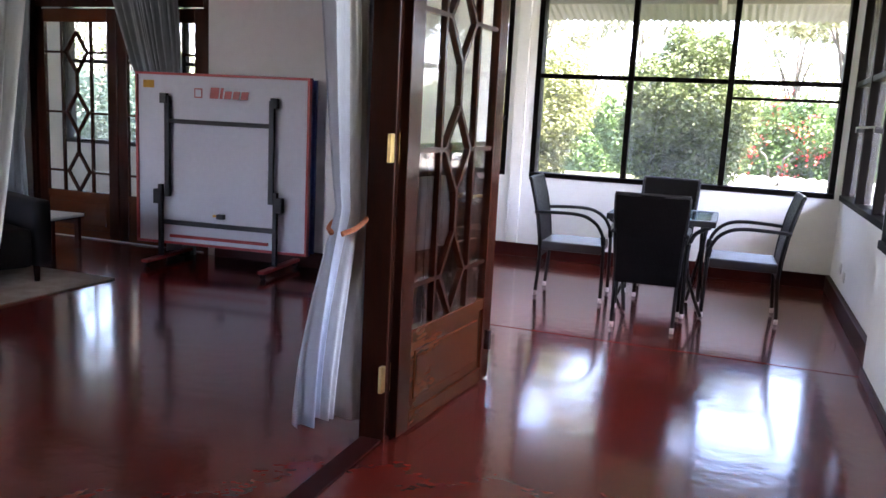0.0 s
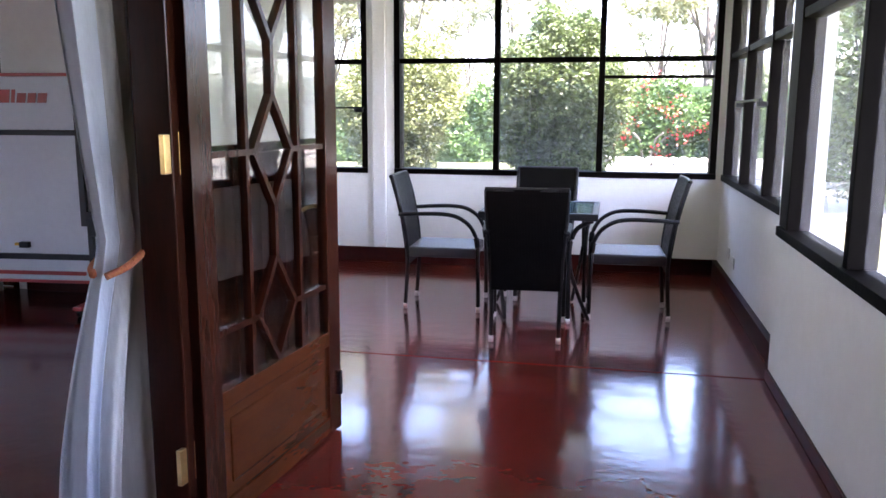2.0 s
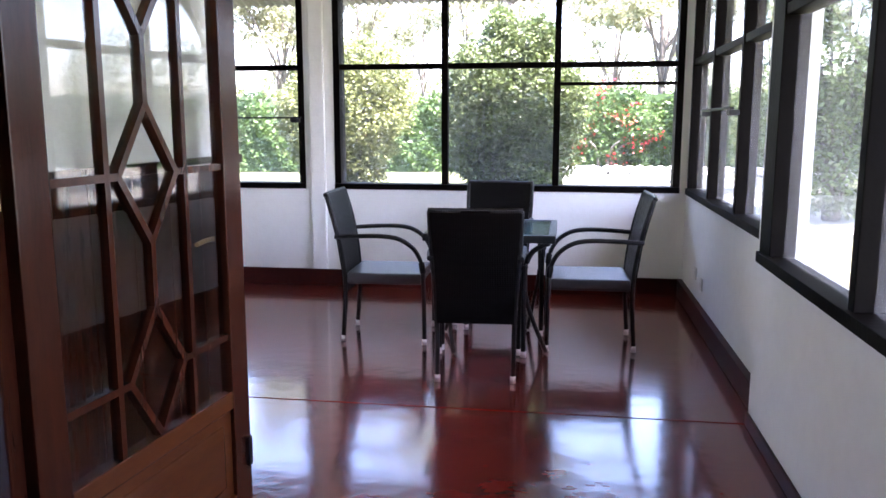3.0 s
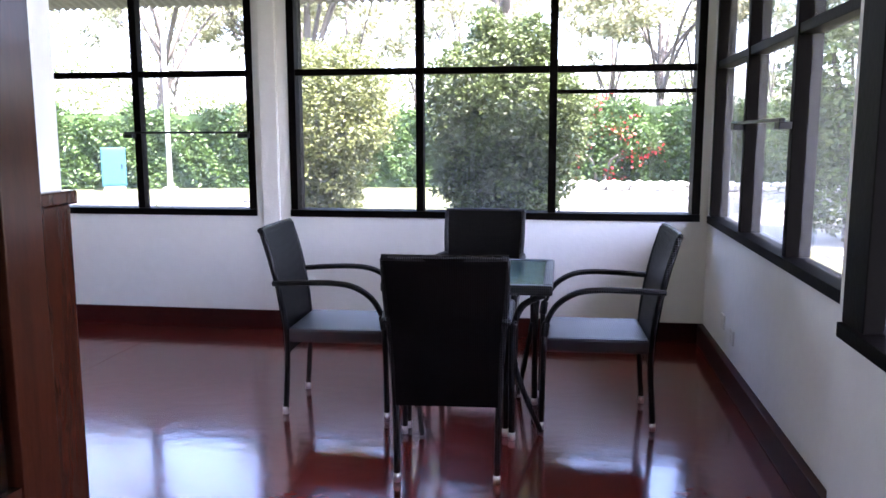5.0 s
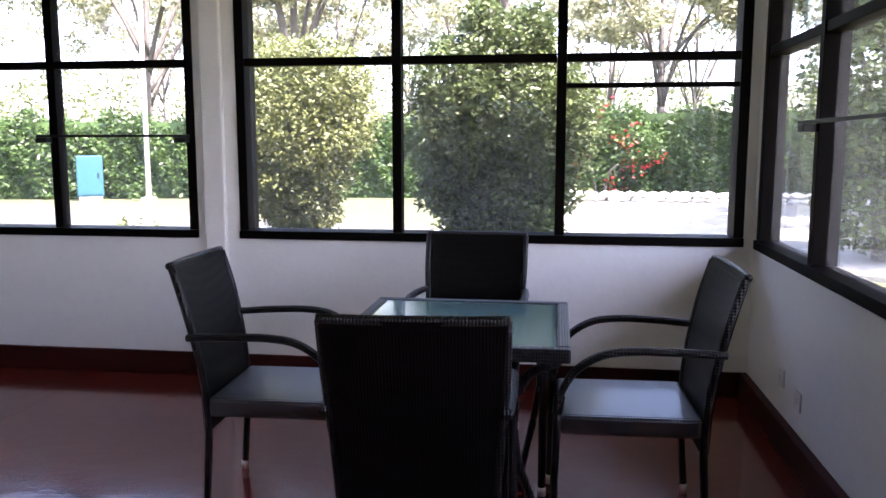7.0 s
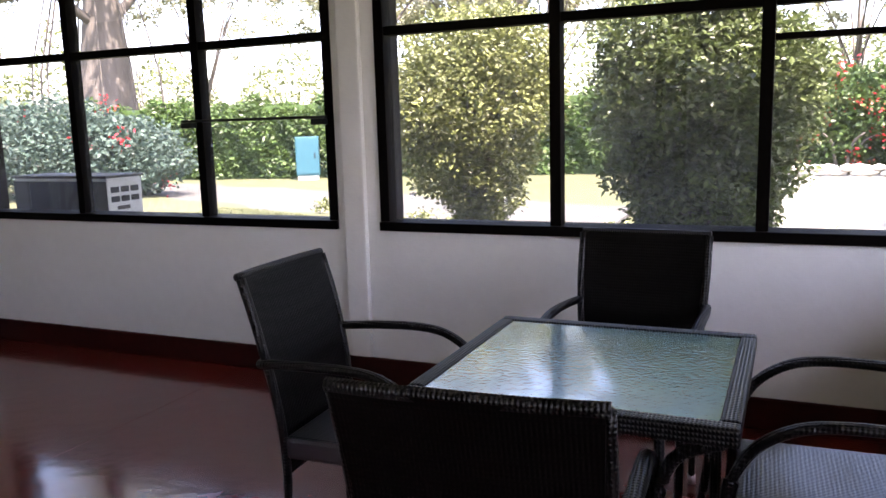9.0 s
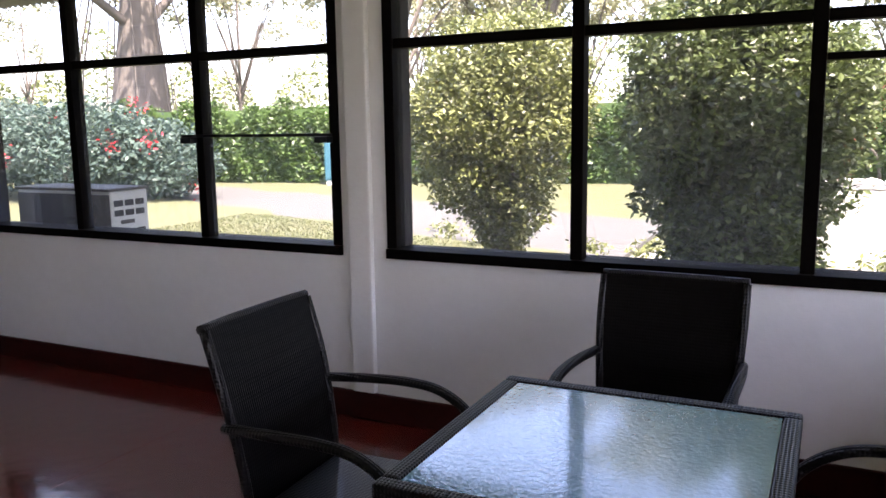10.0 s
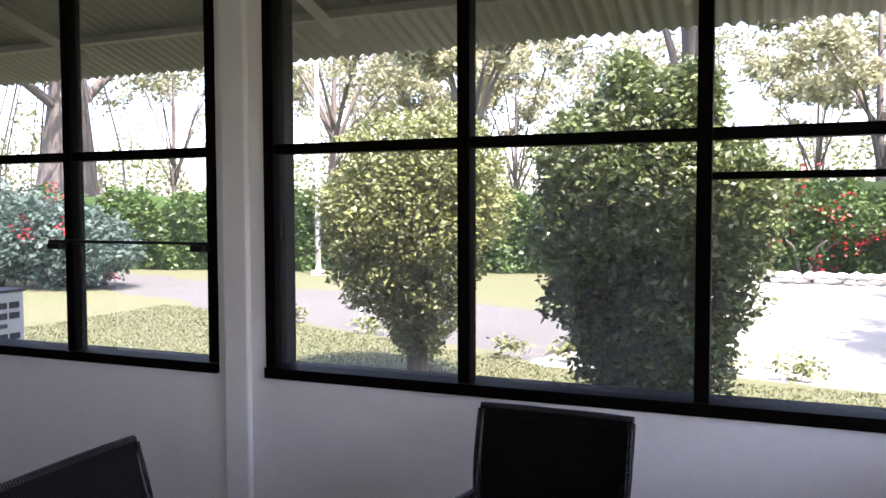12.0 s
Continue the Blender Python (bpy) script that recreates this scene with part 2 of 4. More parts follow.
# ---- mesh helpers ----
def part(name, bm, material, parent=None, label="", smooth=False):
    """Links a bmesh as one mesh object, under a thing or a part."""
    me = bpy.data.meshes.new(name)
    if smooth:
        for f in bm.faces:
            f.smooth = True
    bm.to_mesh(me)
    bm.free()
    me.materials.append(material)
    ob = new(name, me)
    if parent is not None:
        ob.parent = parent
    if label:
        ob["label"] = label
    return ob


def thing(name, label, category, at=(0, 0, 0), turn=0.0, group="", kind=""):
    ob = tagged(new(name), label, category, group, kind)
    ob.matrix_basis = pose(*at, 0, 0, turn)
    return ob


def box(x0, x1, y0, y1, z0, z1, bevel=0.0, bm=None):
    own = bmesh.new()
    v = [own.verts.new((x, y, z)) for x in (x0, x1) for y in (y0, y1) for z in (z0, z1)]
    for q in ((0, 1, 3, 2), (4, 6, 7, 5), (0, 4, 5, 1), (2, 3, 7, 6), (0, 2, 6, 4), (1, 5, 7, 3)):
        own.faces.new([v[i] for i in q])
    if bevel:
        bmesh.ops.bevel(own, geom=own.edges[:], offset=bevel, segments=2, affect="EDGES", profile=0.6)
    if bm is None:
        return own
    join(bm, own)
    return bm


def join(bm, other):
    me = bpy.data.meshes.new("tmp")
    other.to_mesh(me)
    other.free()
    bm.from_mesh(me)
    bpy.data.meshes.remove(me)


def sweep(points, radius, sides=8, bm=None, flat=1.0, closed_caps=True, up=Vector((0, 0, 1))):
    """A tube along points; radius is a number or one a point; flat squeezes its section."""
    bm = bm or bmesh.new()
    pts = [Vector(p) for p in points]
    rad = radius if isinstance(radius, (list, tuple)) else [radius] * len(pts)
    rings = []
    for i, p in enumerate(pts):
        d = (pts[min(i + 1, len(pts) - 1)] - pts[max(i - 1, 0)]).normalized()
        ref = up if abs(d.dot(up)) < 0.95 else Vector((1, 0, 0))
        a = d.cross(ref).normalized()
        b = a.cross(d).normalized()
        rings.append([bm.verts.new(p + (a * math.cos(k * math.tau / sides) + b * math.sin(k * math.tau / sides) * flat) * rad[i]) for k in range(sides)])
    for r0, r1 in zip(rings, rings[1:]):
        for k in range(sides):
            bm.faces.new((r0[k], r0[(k + 1) % sides], r1[(k + 1) % sides], r1[k]))
    if closed_caps:
        bm.faces.new(rings[0][::-1])
        bm.faces.new(rings[-1])
    return bm


def smooth_path(points, n=6):
    """Catmull-Rom through the points."""
    p = [Vector(q) for q in points]
    p = [2 * p[0] - p[1]] + p + [2 * p[-1] - p[-2]]
    out = []
    for i in range(1, len(p) - 2):
        for k in range(n):
            t = k / n
            out.append(0.5 * (2 * p[i] + (p[i + 1] - p[i - 1]) * t + (2 * p[i - 1] - 5 * p[i] + 4 * p[i + 1] - p[i + 2]) * t ** 2
                              + (3 * p[i] - p[i - 1] - 3 * p[i + 1] + p[i + 2]) * t ** 3))
    out.append(p[-2])
    return out


def structure(name, bm, material, label, category):
    return tagged(part(name, bm, material, None), label, category, kind="structure")


def beam(a, b, w, h, bm=None):
    """A square bar from a to b, w across in the plane of x and z, h in y."""
    own = bmesh.new()
    a, b = Vector(a), Vector(b)
    d = (b - a).normalized()
    side = d.cross(Vector((0, 1, 0))).normalized() * w / 2
    dep = Vector((0, h / 2, 0))
    v = [own.verts.new(p + s * side + e * dep) for p in (a, b) for s in (-1, 1) for e in (-1, 1)]
    for q in ((0, 1, 3, 2), (4, 6, 7, 5), (0, 4, 5, 1), (2, 3, 7, 6), (0, 2, 6, 4), (1, 5, 7, 3)):
        own.faces.new([v[i] for i in q])
    bmesh.ops.recalc_face_normals(own, faces=own.faces[:])
    if bm is None:
        return own
    join(bm, own)
    return bm


# ---- plan ----
FZ = 0.003                    # the floor beyond the slab joint lies a little higher
YB, YBO = 7.50, 7.66          # end wall: inner and outer face
XR, XR2, XRO = 0.85, 0.772, 0.955   # side wall: inner face beyond and before the step, outer face
YSTEP = 4.83
XD, XDI = -1.24, -1.33        # partition: veranda face and hall face
SILL, RAIL, HEAD, CEIL = 0.79, 1.745, 2.62, 2.80
SILL2 = 0.738                 # sill of the nearer side window
YS = -2.2                     # wall behind the camera
XW = -8.2                     # far west wall

# floor: hall and veranda slabs meet at a joint
bm = box(XW, XRO, YS - 0.15, YSTEP, -0.12, 0)
box(XW, -2.745, YSTEP, 5.86, -0.12, 0, 0, bm)
structure("floor", bm, M_FLOOR, "glossy red oxide polished cement floor", "floor")
bm = box(-2.745, XRO, YSTEP + 0.004, YBO, -0.12, FZ, 0.002)
box(XW, -2.745, 5.861, YBO, -0.12, FZ, 0, bm)
structure("floor_extension", bm, M_FLOOR, "glossy red oxide cement floor raised beyond a slab joint", "floor")
structure("ceiling", box(XW, XRO, YS - 0.15, YBO, CEIL, CEIL + 0.1), M_CEIL, "plain white painted ceiling", "ceiling")

WIN_N = [(-1.872, 0.80), (-4.745, -2.115), (-7.65, -5.02)]      # windows of the end wall


def wall_run(spans, a0, a1, make, sill=SILL):
    """Boxes round the openings of a wall between a0 and a1."""
    bm = bmesh.new()
    make(bm, a0, a1, 0.0, sill)
    make(bm, a0, a1, HEAD, CEIL)
    at = a0
    for s, e in sorted(spans):
        make(bm, at, s, sill, HEAD)
        at = e
    make(bm, at, a1, sill, HEAD)
    return bm


structure("wall_north", wall_run(WIN_N, XW, XRO, lambda bm, a, b, z0, z1: box(a, b, YB, YBO, z0, z1, 0, bm)), M_WALL, "white limewashed end wall under a band of windows", "wall")
WIN_E = [(4.90, 7.42)]
structure("wall_east", wall_run(WIN_E, YSTEP, YB, lambda bm, a, b, z0, z1: box(XR, XRO, a, b, z0, z1, 0, bm)), M_WALL, "white side wall with a sill-high window band", "wall")
WIN_E2 = [(2.10, 4.79)]
structure("wall_east_2", wall_run(WIN_E2, YS, YSTEP, lambda bm, a, b, z0, z1: box(XR2, XRO, a, b, z0, z1, 0, bm), SILL2), M_WALL, "thicker white side wall with window band", "wall")
# the opening in this wall is added, out of view, to light the hall
structure("wall_south", wall_run([(-6.9, -5.1)], XW, XRO, lambda bm, a, b, z0, z1: box(a, b, YS - 0.15, YS, z0, z1, 0, bm)), M_WALL, "white wall closing the hall, with an unseen window added for light", "wall")
structure("wall_west", box(XW - 0.15, XW, YS, YB, 0, CEIL), M_WALL, "plain white wall closing the hall", "wall")
# slim pilasters between the windows
for k, x in enumerate((-2.03, -4.90)):
    bm = box(x - 0.035, x + 0.085, YB - 0.035, YB, 0.14, CEIL, 0.008)
    structure("pilaster_%d" % (k + 1), bm, M_WALL, "slim white plastered pilaster between windows", "pilaster")
# partition between hall and veranda, with the double doorway
JN, JF, YE = 0.88, 2.86, 4.075
bm = box(XDI, XD, YS, JN, 0, CEIL)
box(XDI, XD, JN, JF, 2.25, CEIL, 0, bm)
box(XDI, XD, JF, YE, 0, CEIL, 0, bm)
structure("wall_partition", bm, M_WALL, "white partition wall with a double doorway", "wall")
HALL = [(-2.10, XDI, YE - 0.12, YE, 0), (-2.15, -2.10, YE - 0.12, 5.13, 0), (-2.72, -2.15, 5.08, 5.13, 0), (-2.77, -2.72, 5.08, 5.88, 0),
        (-4.33, -2.77, 5.83, 5.88, 0), (-6.36, -4.33, 5.83, 5.95, 2.2), (XW, -6.36, 5.83, 5.95, 0)]
for k, (x0, x1, y0, y1, z0) in enumerate(HALL):
    structure("wall_hall_%d" % (k + 1), box(x0, x1, y0, y1, z0, CEIL), M_WALL, "plain white wall of the hall", "wall")
# wainscot on the veranda side of the partition
wains = thing("wainscot", "dark varnished wooden wainscot with a moulded cap", "wainscot", kind="structure")
y = JF + 0.09
while y < YE - 0.02:
    e = min(y + 0.205, YE + 0.012)
    part("panel", box(XD + 0.001, XD + 0.014, y, e - 0.004, 0.0, 1.17, 0.003), M_WOOD, wains)
    y += 0.205
part("cap", box(XD + 0.001, XD + 0.03, JF + 0.09, YE + 0.016, 1.172, 1.205, 0.005), M_WOOD, wains)
part("panel", box(XDI, XD, YE + 0.001, YE + 0.012, 0.0, 1.17, 0.003), M_WOOD, wains)

# skirting
def skirt(name, x0, x1, y0, y1, z0=0.001, z1=0.135):
    bm = box(x0, x1, y0, y1, z0, z1, 0.006)
    structure(name, bm, M_SKIRT, "dark red painted cement skirting", "skirting")


skirt("baseboard_north", XW, XR, YB - 0.022, YB, FZ + 0.001)
skirt("baseboard_east", XR - 0.04, XR, YSTEP + 0.004, YB - 0.023, FZ + 0.001)
skirt("baseboard_east_2", XR2 - 0.014, XR2, YS, YSTEP + 0.001, 0.001, 0.062)
skirt("baseboard_hall", -4.25, -2.78, 5.808, 5.83)


# ---- windows ----
def window(name, a0, a1, mullions, axis, inner, deep, extra=(), stay=None, wide=0.05, sill=SILL, label="dark-painted wooden window with clear panes"):
    """axis 'x': in the end wall; axis 'y': in the side wall. inner: the room-side face of the frame."""
    w = thing(name, label, "window", kind="structure")
    fw = 0.05

    def put(nm, s0, s1, d0, d1, z0, z1, material=M_FRAME, bev=0.004):
        bm = box(s0, s1, d0, d1, z0, z1, bev) if axis == "x" else box(d0, d1, s0, s1, z0, z1, bev)
        return part(nm, bm, material, w)

    d0, d1 = inner, inner + deep
    dj = d0 + (0.16 if axis == "x" else deep)
    put("sill", a0, a1, d0 - 0.014, dj, sill, sill + 0.045)
    put("head", a0, a1, d0, dj, HEAD - 0.05, HEAD)
    put("jamb", a0, a0 + fw, d0, dj, sill + 0.046, HEAD - 0.051)
    put("jamb", a1 - wide, a1, d0, dj, sill + 0.046, HEAD - 0.051)
    edges = [a0 + fw] + [e for mm in mullions for e in (mm - fw / 2, mm + fw / 2)] + [a1 - wide]
    for mm in mullions:
        put("mullion", mm - fw / 2, mm + fw / 2, d0, d1, sill + 0.046, HEAD - 0.051)
    gd = d0 + deep * 0.55
    for i in range(0, len(edges), 2):
        s, e = edges[i], edges[i + 1]
        put("transom", s + 0.0005, e - 0.0005, d0 + 0.006, d1 - 0.006, RAIL - 0.021, RAIL + 0.021)
        rows = [(sill + 0.046, RAIL - 0.021), (RAIL + 0.021, HEAD - 0.051)]
        if i // 2 in extra:
            put("glazing_bar", s + 0.0005, e - 0.0005, d0 + 0.01, d1 - 0.01, 1.592, 1.617)
        for z0, z1 in rows:
            p = put("pane", s - 0.004, e + 0.004, gd, gd + 0.004, z0 - 0.004, z1 + 0.004, M_GLASS, 0)
            p.visible_shadow = False
    if stay:
        s0, s1, z = stay
        put("stay_bar", s0, s1, d0 - 0.05, d0 - 0.028, z - 0.006, z + 0.008, M_BLACK, 0.002)
        for s in (s0 + 0.03, s1 - 0.05):
            put("stay_bracket", s - 0.035, s + 0.035, d0 - 0.052, d0 - 0.001, z - 0.036, z - 0.0065, M_BLACK, 0.004)
    return w


window("window_1", -1.872, 0.80, (-0.985, -0.125), "x", YB - 0.008, 0.075, extra=(2,))
window("window_2", -4.745, -2.115, (-3.875, -2.955), "x", YB - 0.008, 0.075, stay=(-3.03, -2.13, 1.352))
window("window_3", -7.65, -5.02, (-6.77, -5.90), "x", YB - 0.008, 0.075)
window("window_4", 4.90, 7.42, (5.74, 6.58), "y", XR - 0.006, 0.10, stay=(5.72, 6.66, 1.39))
window("window_5", 2.10, 4.79, (2.85, 3.69), "y", XR2 - 0.006, 0.10, wide=0.17, sill=SILL2)
# unseen window added behind the camera to brighten the hall
window("added_hall_window", -6.9, -5.1, (-6.0,), "x", YS - 0.07, 0.075)


# ---- panelled glass door leaf: built in the plane of x and z, hinge at x = 0 ----
def door_leaf(w, width, height, flip=1):
    t = 0.042
    sx = flip
    def bx(nm, x0, x1, z0, z1, material, dep=t, bev=0.004, parent=w):
        a, b = sorted((x0 * sx, x1 * sx))
        return part(nm, box(a, b, -dep / 2, dep / 2, z0, z1, bev), material, parent)
    st, g0, g1 = 0.105, 0.445, height - 0.12
    bx("stile", 0, st, 0.012, height, M_WOOD)
    bx("stile", width - st, width, 0.012, height, M_WOOD)
    bx("bottom_rail", st, width - st, 0.012, 0.085, M_WOOD_H)
    bx("lock_rail", st, width - st, 0.385, g0, M_WOOD_H)
    bx("top_rail", st, width - st, g1, height, M_WOOD_H)
    bx("lower_panel", st, width - st, 0.085, 0.385, M_WOOD_H, 0.016, 0)
    bx("raised_field", st + 0.05, width - st - 0.05, 0.125, 0.345, M_WOOD_H, 0.030, 0.009)
    gl = bx("glass", st - 0.003, width - st + 0.003, g0 - 0.003, g1 + 0.003, M_DOORGLASS, 0.004, 0)
    gl.visible_shadow = False
    x0, x1 = st, width - st
    c = (x0 + x1) / 2
    q0, q1 = x0 + (x1 - x0) * 0.27, x1 - (x1 - x0) * 0.27
    mw, md = 0.020, 0.030
    def bar(a, b):
        part("muntin", beam((a[0] * sx, 0, a[1]), (b[0] * sx, 0, b[1]), mw, md), M_WOOD, w)
    bar((q0, g0), (q0, g1))
    bar((q1, g0), (q1, g1))
    hw, hh, gap = (x1 - x0) * 0.17, 0.185, 0.55
    z = 0.63
    last = None
    while z + hh * 0.2 < g1:
        lo, hi = max(z - hh, g0), min(z + hh, g1)
        bar((x0, z), (c - hw, z))
        bar((c + hw, z), (x1, z))
        for s in (-1, 1):
            bar((c, lo), (c + s * hw, z))
            k = (hi - z) / hh
            bar((c + s * hw, z), (c + s * hw * (1 - k), hi))
        if last is not None:
            bar((c, last), (c, lo))
        last = hi
        z += gap
    return w


leaf_a, leaf_b = Vector((-1.215, 2.845)), Vector((-1.118, 3.80))
dv = leaf_b - leaf_a
door = thing("door_1", "open varnished teak door leaf with glazed diamond lattice", "door", (leaf_a.x, leaf_a.y, 0), math.degrees(math.atan2(dv.y, dv.x)), kind="structure")
door_leaf(door, dv.length, 2.22)
for z in (0.27, 1.19, 2.02):
    hp = part("hinge", box(-0.075, -0.012, 0.012, 0.028, z - 0.055, z + 0.055, 0.003), M_BRASS, door, "worn brass butt hinge")
    part("pin", sweep([(-0.006, 0.02, z - 0.06), (-0.006, 0.02, z + 0.06)], 0.008, 8), M_BRASS, hp)
part("lock_plate", box(dv.length, dv.length + 0.003, -0.011, 0.011, 0.80, 0.98, 0.001), M_STEEL, door, "dull metal lock plate on the edge")
lever = part("lever", sweep(smooth_path([(dv.length - 0.05, 0.02, 0.94), (dv.length - 0.05, 0.055, 0.94), (dv.length - 0.09, 0.062, 0.94), (dv.length - 0.15, 0.058, 0.935)], 4), 0.008, 8), M_BRASS, door)
part("bolt", box(dv.length - 0.04, dv.length - 0.015, -0.036, -0.021, 0.16, 0.26, 0.003), M_BLACK, door, "small black floor bolt")

frame_w = thing("door_frame", "dark varnished teak frame of the doorway", "door frame", kind="structure")
part("jamb", box(XDI - 0.012, XD + 0.012, JF - 0.06, JF + 0.0, 0.0, 2.25, 0.006), M_WOOD, frame_w)
part("jamb", box(XDI - 0.012, XD + 0.012, JN, JN + 0.06, 0.0, 2.25, 0.006), M_WOOD, frame_w)
part("head", box(XDI - 0.012, XD + 0.012, JN + 0.06, JF - 0.06, 2.19, 2.25, 0.006), M_WOOD, frame_w)
part("architrave", box(XD + 0.0005, XD + 0.02, JF + 0.001, JF + 0.085, 0.0, 2.25, 0.005), M_WOOD, frame_w)
part("threshold", box(XDI, XD, JN + 0.06, JF - 0.06, 0.0005, 0.012, 0.004), M_SKIRT, frame_w, "low dark red threshold strip")

# French doors of the hall, glazed alike
french = thing("door_2", "closed pair of glazed French doors with diamond lattice", "door", (-6.30, 5.88, 0), 0, kind="structure")
for off, fl in ((0.0, 1), (1.91, -1)):
    lf = new("leaf")
    lf.parent = french
    lf.location = (off, 0, 0)
    door_leaf(lf, 0.95, 2.12, fl)
for x0, x1, z0, z1 in ((-0.058, -0.004, 0, 2.198), (1.915, 1.968, 0, 2.198), (-0.003, 1.914, 2.13, 2.198)):
    part("jamb", box(x0, x1, -0.048, 0.068, z0, z1, 0.005), M_WOOD, french)


# ---- curtains ----
def drape(name, material, at, turn, width_top, width_tie, width_foot, z_tie, z_top, label, shift_tie=0.0, shift_foot=0.0, folds=9, lining=None, z_foot=0.015):
    """A gathered curtain drawn in by a tie-back; folds run along x, depth in y."""
    c = thing(name, label, "curtain", at, turn)
    rows, cols = 34, folds * 10

    def at_point(u, v, off):
        z = z_foot + (z_top - z_foot) * v
        k = (z - z_tie) / (z_top - z_tie) if z > z_tie else (z_tie - z) / (z_tie - z_foot)
        s = k ** 0.75 if z > z_tie else 1 - (1 - k) ** 1.7
        w = width_tie + ((width_top if z > z_tie else width_foot) - width_tie) * s
        sh = shift_tie * (1 - s) + (0 if z > z_tie else shift_foot * s)
        if z <= z_tie:
            sh = shift_tie + (shift_foot - shift_tie) * s
        amp = 0.012 + 0.030 * s
        ph = u * folds * math.tau + 1.5 * math.sin(6.3 * u + 2 * v) + 0.8 * math.sin(13 * u)
        return (sh + (u - 0.5) * w + 0.008 * math.sin(11 * u + 5 * v), off + amp * math.sin(ph) * (0.75 + 0.4 * math.sin(9.7 * u + 1.3)) + 0.4 * amp * math.sin(2.3 * ph + 4 * v) * s + 0.012 * math.sin(7 * u + 3 * v), z + (0.012 * math.sin(5 * u) if v == 0 else 0))

    def cloth(u0, u1, off):
        bm = bmesh.new()
        g = [[bm.verts.new(at_point(u0 + (u1 - u0) * i / cols, j / rows, off)) for i in range(cols + 1)] for j in range(rows + 1)]
        for j in range(rows):
            for i in range(cols):
                bm.faces.new((g[j][i], g[j][i + 1], g[j + 1][i + 1], g[j + 1][i]))
        return bm
    ob = part("cloth", cloth(0.36 if lining else 0, 1 if lining is None else 0.84, 0), material, c, "", True)
    solid = ob.modifiers.new("thickness", "SOLIDIFY")
    solid.thickness = 0.003
    if lining is not None:
        for u0, u1 in ((0, 0.36), (0.84, 1)):
            ob2 = part("side_panel", cloth(u0, u1, 0.0), lining, c, "pale blue side of the cloth", True)
            s2 = ob2.modifiers.new("thickness", "SOLIDIFY")
            s2.thickness = 0.003
    return c


CURTAIN_TOP = 2.35
far_c = drape("curtain", M_LINING, (-1.43, 2.80, 0), 62, 0.27, 0.17, 0.33, 0.93, CURTAIN_TOP, "long pale curtain tied back with orange rope", 0.05, -0.035, 4, M_CURTAIN, 0.07)
bm = sweep(smooth_path([(-0.06, -0.062, 0.850), (0.0, -0.078, 0.875), (0.07, -0.076, 0.925), (0.15, -0.055, 0.985), (0.17, 0.02, 1.0), (0.06, 0.075, 0.92), (-0.03, 0.065, 0.865), (-0.065, 0.0, 0.848)], 6), 0.011, 7)
part("tie_back", bm, M_ROPE, far_c, "twisted orange rope tie-back", True)
near_c = drape("curtain", M_LINING, (-1.43, 1.25, 0), 80, 0.26, 0.09, 0.12, 0.93, CURTAIN_TOP, "cream curtain hanging beside the doorway", -0.08, -0.2, 5)
rail = thing("curtain_rail", "dark metal curtain rail over the doorway", "curtain rail")
part("rod", sweep([(-1.41, 0.7, CURTAIN_TOP + 0.012), (-1.41, 3.1, CURTAIN_TOP + 0.012)], 0.012, 10), M_BLACK, rail, "", True)
for yb in (0.74, 3.06):
    part("bracket", box(-1.425, XDI, yb - 0.01, yb + 0.01, CURTAIN_TOP + 0.0, CURTAIN_TOP + 0.03, 0.002), M_BLACK, rail)
drape("curtain", M_GREYCURT, (-4.95, 5.72, 0), 0, 0.75, 0.22, 0.3, 0.95, 2.42, "grey-green curtain swept to the side of the French doors", 0.35, 0.42, 9)
drape("curtain", M_GREYCURT, (-6.40, 5.72, 0), 0, 0.40, 0.2, 0.28, 0.95, 2.42, "grey-green curtain drawn open beside French doors", -0.05, -0.05, 7)
rail = thing("curtain_rail", "dark metal curtain rail over the French doors", "curtain rail")
part("rod", sweep([(-6.7, 5.72, 2.432), (-4.2, 5.72, 2.432)], 0.012, 10), M_BLACK, rail, "", True)
for xb in (-6.66, -4.24):
    part("bracket", box(xb - 0.01, xb + 0.01, 5.72, 5.83, 2.42, 2.445, 0.002), M_BLACK, rail)


